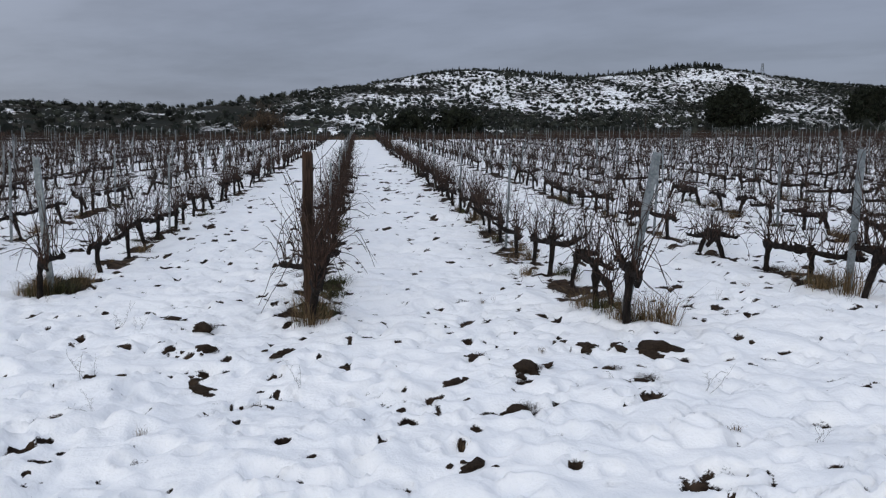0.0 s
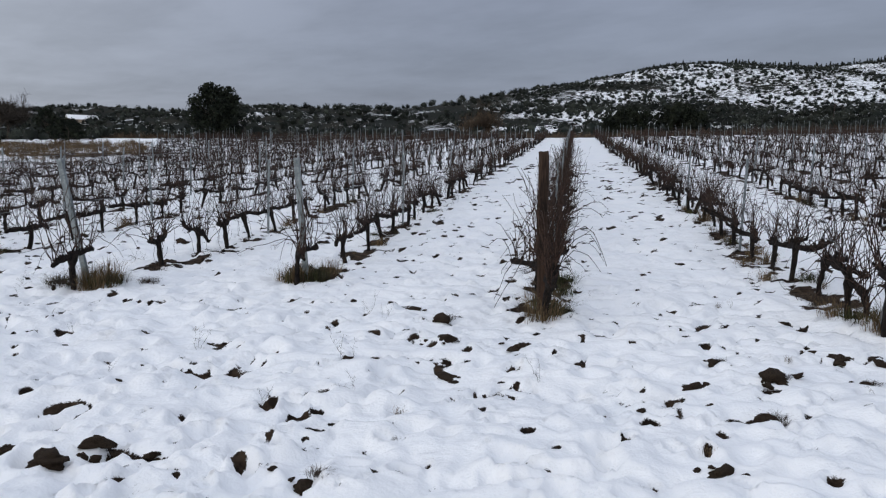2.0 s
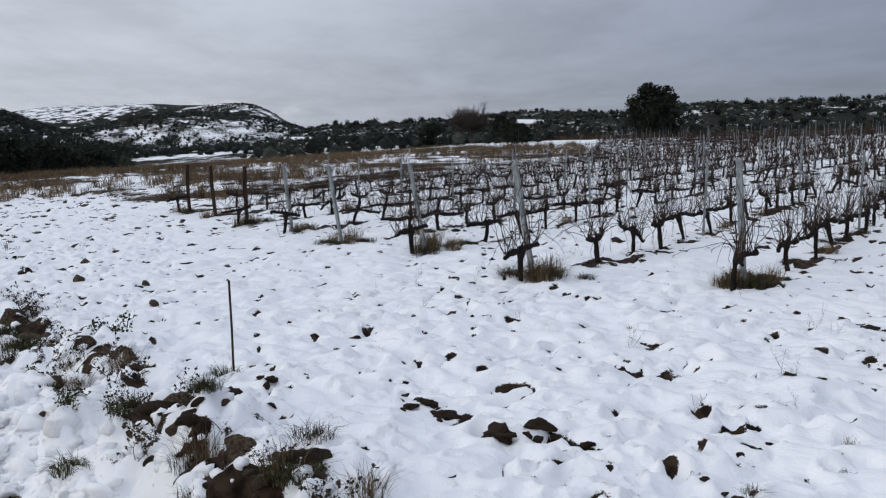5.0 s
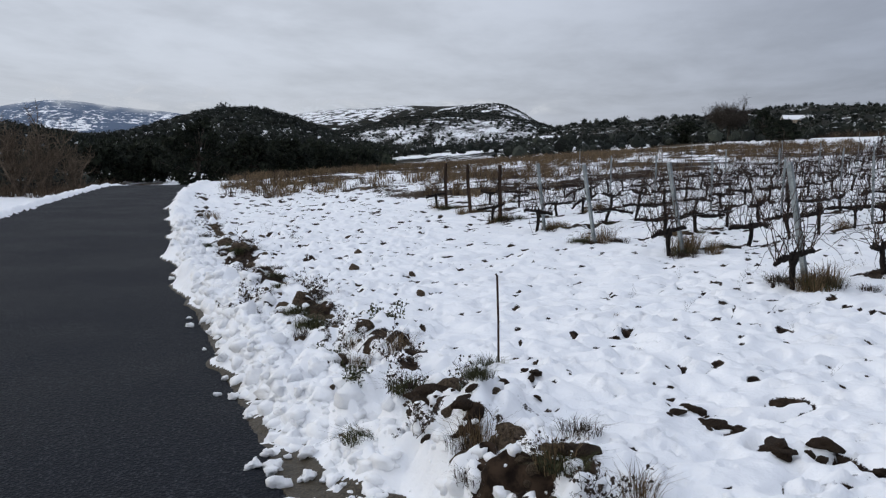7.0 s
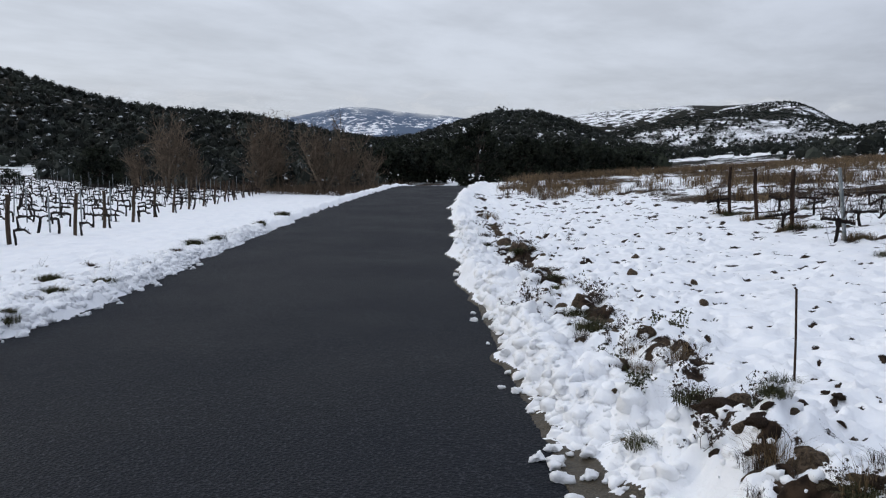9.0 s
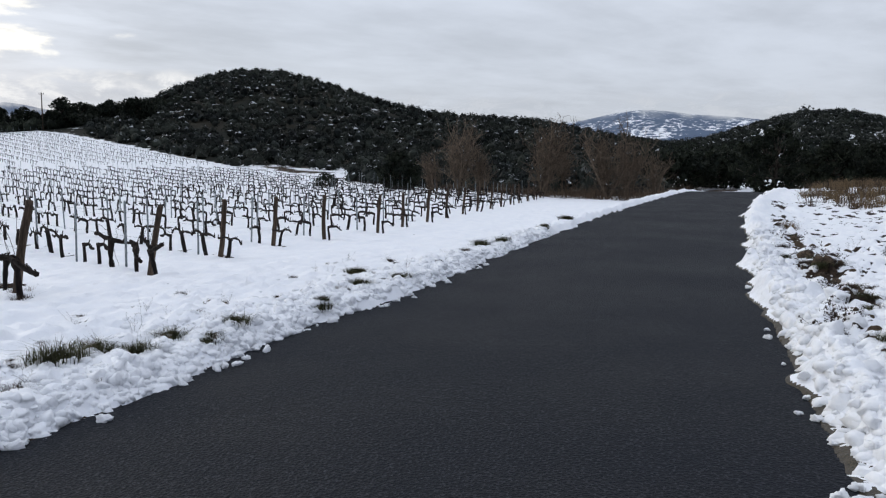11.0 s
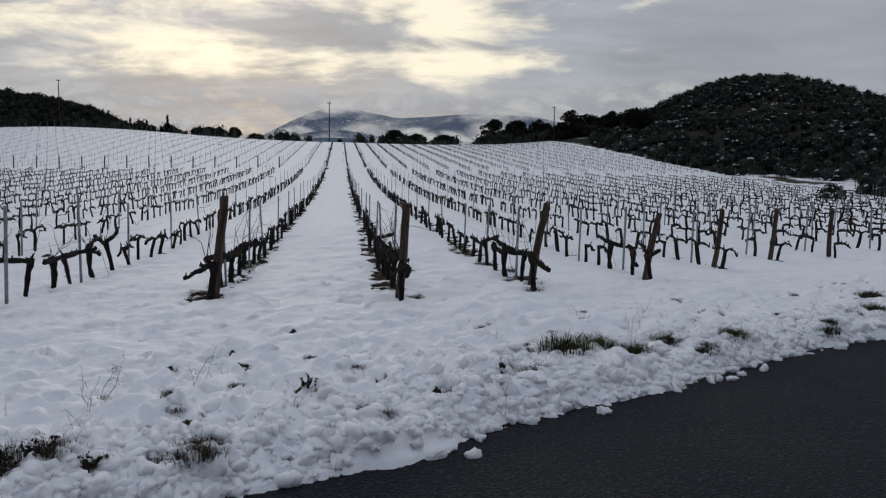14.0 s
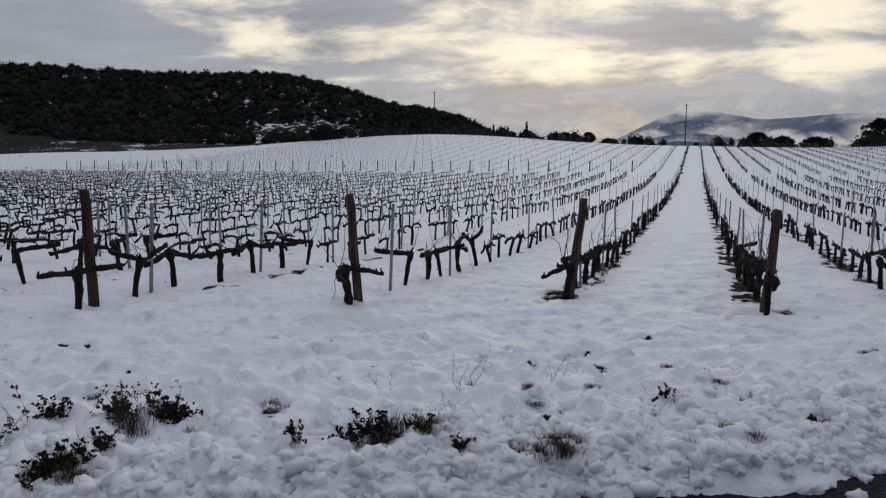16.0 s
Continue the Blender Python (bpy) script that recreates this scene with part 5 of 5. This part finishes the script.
# growth on the northern bank
for i, (x, y, s, m) in enumerate(((-6.2, 2.43, 1.5, HERB), (-4.68, 1.52, 1.1, HERB), (-5.68, 1.68, 1.3, HERB), (-3.77, 1.48, 1.2, WEED), (-7.99, 1.74, 1.5, WEED), (-8.2, 1.9, 1.2, WEED), (-5.24, 2.09, 1.1, DRY), (-4.47, 2.36, 1.0, GREEN),
                                  (-3.3, 1.55, 1.0, DRY), (-2.75, 1.6, 0.9, DRY), (-5.3, 1.8, 0.9, DRY), (-2.4, 1.75, 0.8, DRY), (-3.6, 1.75, 0.8, GREEN), (-6.6, 2.15, 0.9, WEED), (-9.9, 2.2, 1.0, WEED), (-11.6, 2.7, 0.8, WEED), (-20.5, 4.2, 1.6, DRY), (-21.0, 4.5, 1.5, DRY), (-15.0, 4.0, 1.2, STALK), (-14.2, 4.3, 1.0, WEED), (-4.2, 1.6, 1.1, WEED))):
    kind = {id(HERB): "green leafy weed on the snowy bank", id(WEED): "brown twiggy weed on the snowy bank", id(DRY): "tangled dry grass on the earth bank", id(GREEN): "green grass at the foot of a rod", id(STALK): "dead branching stalks beside the bank"}[id(m)]
    grow(m[i % 3], "bank_plant", x, y, kind, "plants of the northern bank", s * (0.75 if m in (HERB, WEED) else 0.7), "plant")
for i in range(120):
    x = -(1.9 + 17 * rng.random() ** 1.3)
    y = float(road_mid(np.array(x))) + rng.normal(3.12, 0.16) / 0.985
    grow((MAT_DRY, DRY_SMALL, MAT_GREEN, MAT_DRY, WEED)[i % 5][i % 3], "bank_grass", x, y, "short brown winter grass on the earth bank", "grass of the northern bank", rng.uniform(0.45, 1.0))
# dead grass at the feet of the northern vines
for k in range(-8, 6):
    u = row_u(k)
    v = row_start_n(k)
    for i in range(26 if k in (-1, 0, 1) else 22):
        x, y = place_n(u + rng.normal(0, 0.10 + 0.08 * (i < 10 and k < 0)), v + rng.uniform(-0.3, 10) * (i > (9 if k < 0 else 3)) + rng.uniform(-0.3, 0.5))
        grow((DRY, MAT_DRY, DRY_SMALL, GREEN, MAT_DRY)[rng.integers(5) if i > 3 else (0, 3)[i % 2]][rng.integers(3)], "grass_clump", x, y, "tuft of dead grass at the foot of a vine", "grass under the northern vines", rng.uniform(0.8, 1.45) if i < 10 else rng.uniform(0.5, 1.1))
for k in (1, 2, 3):
    for i in range(26):
        x, y = place_s(ROWS_S[k] + rng.normal(0, 0.12), row_start_s(k) + rng.uniform(-0.4, 8))
        grow((DRY_SMALL, MAT_DRY)[i % 2][rng.integers(3)], "grass_sprig", x, y, "small tuft of dead grass under a pruned vine", "grass under the southern vines", rng.uniform(0.5, 1.0))
for _ in range(60):
    r_, a_ = 3 + 9 * rng.random(), rng.uniform(-33, 55)
    at = heading(a_, r_)
    if off_road(at.x, at.y) > 3.8:
        grow((STALK, DRY_SMALL, WEED)[rng.integers(2)][rng.integers(3)], "dead_stalk", at.x, at.y, "small dead stalk poking out of the snow", "stalks in the northern field", rng.uniform(0.2, 0.5), "weed")


# ---- stones, clods and loose snow ----
def stone_mesh(seed):
    """A broken field stone: a ball cut by flat faces, with worn edges and a rough skin."""
    r = np.random.default_rng(seed)
    v, t = ico(3)
    v = v * [1.0, r.uniform(0.65, 0.9), r.uniform(0.55, 0.8)]
    for _ in range(11):
        d = r.normal(0, 1, 3)
        d /= np.linalg.norm(d)
        over = np.maximum(v @ d - r.uniform(0.42, 0.68), 0)
        v = v - d * (over * 0.92)[:, None]
    v = v * (1 + 0.035 * np.sin(v @ r.normal(0, 9, 3)) + 0.02 * r.normal(0, 1, len(v)))[:, None]
    s = Soup()
    s.add(v * 1.35, t)
    return s.mesh("stone", "rock", True)


def lump_mesh(seed, mat, rough=0.25, flat_=0.7, level=2):
    r = np.random.default_rng(seed)
    v, t = ico(level)
    k = 1.0
    for f, a in ((1.6, 0.6), (3.2, 0.4), (6.5, 0.28), (12.0, 0.16)):
        k = k + rough * a * np.sin(v @ r.normal(0, f, 3) + r.uniform(0, 6)) + rough * a * np.sin(v @ r.normal(0, f, 3) + r.uniform(0, 6))
    v = v * k[:, None] * [1.0, r.uniform(0.65, 0.9), flat_]
    s = Soup()
    s.add(v, t)
    return s.mesh("lump", mat, True) if level == 2 else s.mesh("lump", mat, True)


STONES = [stone_mesh(700 + i) for i in range(6)]
CLODS = [lump_mesh(710 + i, "soil", 0.42, 0.42, 3) for i in range(4)]
SNOWBALLS = [lump_mesh(720 + i, "snow", 0.38, 0.75, 3) for i in range(4)]


def drop(data, name, x, y, size, label, category, group, up_=0.1, tilt=20):
    ob = new(name, data)
    ob.matrix_world = pose(x, y, snow_z(x, y) + up_ * size, random.uniform(-tilt, tilt), random.uniform(-tilt, tilt), random.uniform(0, 360)) @ Matrix.Diagonal((size, size, size, 1))
    return tagged(ob, label, category, group)


for i, (x, y, s) in enumerate(((-3.25, 1.70, 0.24), (-2.95, 1.75, 0.14), (-4.05, 1.84, 0.17), (-4.35, 1.78, 0.12), (-5.9, 2.1, 0.13), (-6.35, 2.24, 0.13), (-7.25, 2.25, 0.20), (-6.92, 2.05, 0.20), (-7.7, 2.2, 0.17), (-9.3, 2.45, 0.19), (-9.7, 2.57, 0.22),
                               (-10.3, 2.6, 0.22), (-11.2, 2.7, 0.18), (-12.2, 2.85, 0.22), (-12.9, 2.95, 0.26), (-13.6, 3.05, 0.22), (-14.6, 3.2, 0.26), (-15.4, 3.3, 0.22), (-16.4, 3.45, 0.25), (-17.3, 3.6, 0.2), (-16.3, 4.01, 0.16), (-14.9, 3.9, 0.15), (-18.3, 3.8, 0.2), (-20.1, 4.2, 0.2))):
    drop(STONES[i % 6], "bank_stone", x, y, s * 0.60, "rough brown stone half sunk in the snowy earth bank", "stone", "stones of the bank", -0.42)
for i in range(100):
    x = -(2.2 + 18 * rng.random() ** 1.1)
    y = float(road_mid(np.array(x))) + rng.normal(3.10, 0.17) / 0.985
    drop(STONES[i % 6], "bank_stone", x, y, 0.022 + 0.060 * rng.random() ** 2.2, "small brown stone in the earth of the bank", "stone", "stones of the bank", -0.25, 40)
for i, (x, y, s) in enumerate(((-7.43, 3.41, 0.055), (-9.64, 3.58, 0.07), (-8.6, 3.9, 0.05), (-11.4, 4.4, 0.07))):
    drop(STONES[i % 5], "stone", x, y, s, "small grey stone lying in the snow", "stone", "loose stones", 0.25)
for i, (x, y, s) in enumerate(((-1.85, 6.31, 0.085), (-1.55, 5.93, 0.10), (-1.49, 5.18, 0.07), (-1.33, 5.15, 0.075), (-1.13, 4.46, 0.08), (-0.83, 4.09, 0.055), (-0.80, 5.11, 0.11), (0.43, 4.94, 0.065), (0.29, 4.47, 0.075), (0.72, 4.54, 0.12), (1.24, 5.28, 0.12),
                               (1.63, 5.08, 0.15), (0.20, 3.83, 0.06), (0.57, 3.88, 0.075), (0.29, 3.16, 0.08), (1.35, 4.40, 0.08), (-1.81, 4.52, 0.06), (1.23, 4.68, 0.05), (-0.09, 3.91, 0.06), (1.75, 4.89, 0.05), (-1.64, 2.74, 0.08), (-1.33, 2.67, 0.07))):
    drop(CLODS[i % 4], "soil_clod", x, y, s * 0.85, "dark clod of earth bare of snow", "soil clod", "clods in the field", -0.05, 8)
    for j in range(3):
        drop(CLODS[(i + j) % 4], "soil_clod", x + rng.normal(0, 0.7 * s), y + rng.normal(0, 0.7 * s), s * rng.uniform(0.15, 0.35), "small dark crumb of earth in the snow", "soil clod", "clods in the field", 0.0, 25)
    if i % 2:
        grow(MAT_DRY[i % 3], "dead_grass", x + 0.05, y + 0.04, "short dead grass on a bare clod", "grass in the northern field", rng.uniform(0.3, 0.55))
for i, (x, y, s) in enumerate(((-3.01, 2.78, 0.11), (-2.78, 2.72, 0.10), (-2.48, 2.66, 0.14), (-2.36, 2.80, 0.09), (-3.15, 2.82, 0.08), (-3.98, 2.11, 0.10), (-4.05, 2.44, 0.08), (-3.96, 1.68, 0.16), (-2.75, 1.69, 0.13), (-3.5, 1.6, 0.14), (-2.3, 1.75, 0.12))):
    drop(CLODS[i % 4], "soil_clod", x, y, s * 0.6, "dark broken earth in a furrow of the snow", "soil clod", "clods at the furrow", 0.0, 10)
    for j in range(4):
        drop(CLODS[(i + j) % 4], "soil_clod", x + rng.normal(0, 0.12), y + rng.normal(0, 0.07), rng.uniform(0.015, 0.04), "small dark crumb of earth in the snow", "soil clod", "clods at the furrow", 0.1, 25)
# loose clumps that slid from the verges onto the asphalt
for i in range(190):
    north = i < 120
    x = -(2.0 + 16 * rng.random() ** 1.3) if north else rng.uniform(-14, 2.5)
    q = 2.35 - abs(rng.normal(0, 0.16)) + 0.30 * rng.random() if north else -(2.26 - abs(rng.normal(0, 0.12)) + 0.22 * (x > -9))
    y = float(road_mid(np.array(x))) + q / 0.985
    s = rng.uniform(0.015, 0.05) if rng.random() < 0.75 else rng.uniform(0.035, 0.048)
    ob = new("snow_clump", SNOWBALLS[i % 4])
    z = max(float(road_z(np.array(x))), snow_z(x, y))
    ob.matrix_world = pose(x, y, z + 0.25 * s, 0, 0, rng.uniform(0, 360)) @ Matrix.Diagonal((s * 1.1, s, s * 0.95, 1))
    tagged(ob, "loose clump of wet snow at the road's edge", "snow", "snow clumps")


def lump_soup(seed, rough=0.5, level=2):
    r = np.random.default_rng(seed)
    v, t = ico(level)
    k = 1.0 + sum(rough * a * np.sin(v @ r.normal(0, f, 3) + r.uniform(0, 6)) for f, a in ((1.6, 0.6), (3.2, 0.5), (5.5, 0.4)))
    s_ = Soup()
    s_.add(v * k[:, None], t)
    return s_


crumbs = Mass([lump_soup(900 + i) for i in range(6)] + [lump_soup(910 + i, 0.45, 1) for i in range(6)])
for i in range(13500):
    north = i % 10 < 3
    x = -(0.8 + 20 * rng.random() ** 1.5) if north else rng.uniform(-20, 3.5)
    if north:
        q, s = 2.34 + abs(rng.normal(0, 0.30)), 0.016 + 0.085 * rng.random() ** 2.2
        if x > -4.5:
            q, s = q + 0.14, s * 0.6
        if rng.random() < 0.16:
            q, s = rng.uniform(2.8, 3.7), rng.uniform(0.02, 0.06)
    else:
        x = 3.3 - 23 * rng.random() ** 1.5
        q, s = -(2.20 + 0.25 * float(step(np.array(x), -13, -7)) + abs(rng.normal(0, 0.48))), 0.016 + 0.052 * rng.random() ** 1.7
    y = float(road_mid(np.array(x))) + q / 0.985
    crumbs.add(int(rng.integers(6)) + 6 * (s < 0.03), (x, y, snow_z(x, y) - 0.35 * s), rng.uniform(0, 6.28), (s, s * rng.uniform(0.7, 1), s * rng.uniform(0.6, 0.85)))
tagged(new("snow_crumbs", crumbs.mesh("snow_crumbs", "snow", True)), "churned lumps of wet snow along the verges", "snow", kind="stuff")

# thin iron rod stuck in the field, with a hook at its top
rod = Soup()
rod.tube([(0.02, -0.01, -0.2), (0.0, 0.0, 0.3), (-0.03, 0.01, 0.60)], 0.0075, 6)
rod.tube([(-0.03, 0.01, 0.595), (-0.045, 0.012, 0.605), (-0.058, 0.014, 0.60)], 0.005, 5)
put(rod.mesh("iron_rod", "rust"), "iron_rod", -4.50, 2.46, "thin dark iron rod stuck upright in the snow", "rod", "", 0, -1, 0)


# ---- far things: power poles, lattice mast, farm buildings ----
def power_pole(az, r, height):
    at = heading(az, r)
    ob = thing("power_pole", "thin wooden power pole on the skyline", "pole", (at.x, at.y, ground_at(at.x, at.y)), az, "power poles")
    s = Soup()
    s.tube([(0, 0, -0.3), (0, 0, height * 0.6), (0.02, 0, height)], [0.14, 0.11, 0.085], 8)
    part("pole", s.mesh("pole", "wood", True), ob)
    s = Soup()
    s.tube([(-0.45, 0, height - 0.35), (0.45, 0, height - 0.35)], 0.05, 5)
    part("crossarm", s.mesh("crossarm", "wood"), ob)
    for x in (-0.38, 0.0, 0.38):
        s = Soup()
        s.tube([(x, 0, height - 0.33), (x, 0, height - 0.22), (x, 0, height - 0.12)], [0.04, 0.06, 0.03], 6)
        part("insulator", s.mesh("insulator", "steel"), ob)


power_pole(142.5, 176, 9.0)
power_pole(126.7, 170, 7.0)
power_pole(159.8, 196, 11.0)


def lattice_mast(az, r, height):
    at = heading(az, r)
    ob = thing("lattice_mast", "small steel lattice mast on a snowy hill", "mast", (at.x, at.y, ground_at(at.x, at.y)))
    for sx in (-1, 1):
        for sy in (-1, 1):
            s = Soup()
            s.tube([(sx * 0.9, sy * 0.9, -0.5), (sx * 0.35, sy * 0.35, height)], 0.10, 4)
            part("leg", s.mesh("leg", "steel"), ob)
    for k in range(7):
        z0, z1 = height * k / 7, height * (k + 1) / 7
        a, b = 0.9 - 0.55 * k / 7, 0.9 - 0.55 * (k + 1) / 7
        s = Soup()
        for sy in (-1, 1):
            s.tube([(-a, sy * a, z0), (b, sy * b, z1)], 0.06, 3)
            s.tube([(sy * a, a, z0), (sy * b, -b, z1)], 0.06, 3)
        part("brace", s.mesh("brace", "steel"), ob)


lattice_mast(-23.5, 480, 8.5)


def farm_house(az, r, wide, deep, high, turn, label, name="farm_house"):
    """A small house or barn with a pitched snowy roof, door and windows."""
    at = heading(az, r)
    ob = thing(name, label, "building", (at.x, at.y, ground_at(at.x, at.y) - 0.4), az + turn)
    w2, d2, top = wide / 2, deep / 2, high + deep * 0.22
    s = Soup()
    s.add([(-w2, -d2, 0), (w2, -d2, 0), (w2, d2, 0), (-w2, d2, 0), (-w2, -d2, high), (w2, -d2, high), (w2, d2, high), (-w2, d2, high), (-w2, 0, top), (w2, 0, top)],
          [(4, 8, 7), (5, 6, 9)], [(0, 1, 5, 4), (1, 2, 6, 5), (2, 3, 7, 6), (3, 0, 4, 7)])
    part("wall", s.mesh("wall", "wall"), ob)
    s, e = Soup(), 0.35
    for sy in (-1, 1):
        v = [(-w2 - e, sy * (d2 + e), high - 0.12), (w2 + e, sy * (d2 + e), high - 0.12), (w2 + e, 0, top + 0.05), (-w2 - e, 0, top + 0.05)]
        v += [(a, b, c + 0.22) for a, b, c in v]
        s.add(v, (), [(0, 1, 2, 3), (4, 5, 6, 7), (0, 1, 5, 4), (1, 2, 6, 5), (2, 3, 7, 6), (3, 0, 4, 7)])
    part("roof", s.mesh("roof", "snow"), ob, "snow-covered roof")
    for k in range(max(int(wide // 3), 1)):
        x = -w2 + (k + 0.5) * wide / max(int(wide // 3), 1)
        s = Soup()
        h0 = 0.0 if k == 0 else high * 0.4
        s.add([(x - 0.5, -d2 - 0.04, h0), (x + 0.5, -d2 - 0.04, h0), (x + 0.5, -d2 - 0.04, high * 0.75), (x - 0.5, -d2 - 0.04, high * 0.75),
               (x - 0.5, -d2 + 0.05, h0), (x + 0.5, -d2 + 0.05, h0), (x + 0.5, -d2 + 0.05, high * 0.75), (x - 0.5, -d2 + 0.05, high * 0.75)], (), [(0, 1, 2, 3), (0, 1, 5, 4), (1, 2, 6, 5), (2, 3, 7, 6), (3, 0, 4, 7)])
        part("door" if k == 0 else "window", s.mesh("opening", "rust"), ob)


farm_house(37.3, 300, 9, 6, 1.5, 10, "long pale farm building under a snow-covered roof")
farm_house(53.0, 260, 14, 7, 2.4, 6, "long low shed under a snow-covered roof", "shed")
for i, (az, r, w) in enumerate(((65.6, 720, 9), (64.6, 735, 8), (66.4, 750, 10), (63.6, 760, 9), (62.4, 770, 11), (58.6, 700, 9), (57.5, 690, 8))):
    farm_house(az, r, w, 7, 5.0, 25 * (i % 3) - 25, "pale village house in the valley with snow on its roof", "village_house")


# ---- low cloud lying on the far mountains ----
def cloud_bank(az0, az1, r, low_, high_, mat="cloud"):
    cols, rows_ = 90, 9
    az = np.radians(np.linspace(az0, az1, cols))
    el = np.radians(np.linspace(low_, high_, rows_))
    A, E = np.meshgrid(az, el)
    v = np.stack([-np.sin(A) * r, np.cos(A) * r, np.tan(E) * r + 1.3], -1).reshape(-1, 3)
    i, j = np.meshgrid(np.arange(rows_ - 1), np.arange(cols - 1), indexing="ij")
    q = np.stack([i * cols + j, i * cols + j + 1, (i + 1) * cols + j + 1, (i + 1) * cols + j], -1).reshape(-1, 4)
    me = mesh_np("cloud_bank", v, None, q, mat, True)
    edge = np.sin(np.linspace(0, np.pi, rows_))[:, None] * np.minimum(np.sin(np.linspace(0, np.pi, cols)) * 2.2, 1)[None, :]
    me.attributes.new("fade", "FLOAT", "POINT").data.foreach_set("value", edge.ravel().astype(np.float32))
    tagged(new("backdrop", me), "pale low cloud drifting before distant mountains", "cloud", kind="structure")


cloud_bank(110, 174, 3250, 2.2, 6.4)
cloud_bank(114, 170, 3050, 0.2, 3.6)
cloud_bank(143, 168, 3000, 0.6, 4.4)
cloud_bank(116, 150, 2900, 2.5, 5.6)
cloud_bank(134, 153, 2950, 0.8, 3.0)
cloud_bank(72, 108, 3450, 2.0, 4.8, "grey_cloud")
cloud_bank(50, 74, 3400, 2.2, 3.9, "grey_cloud")
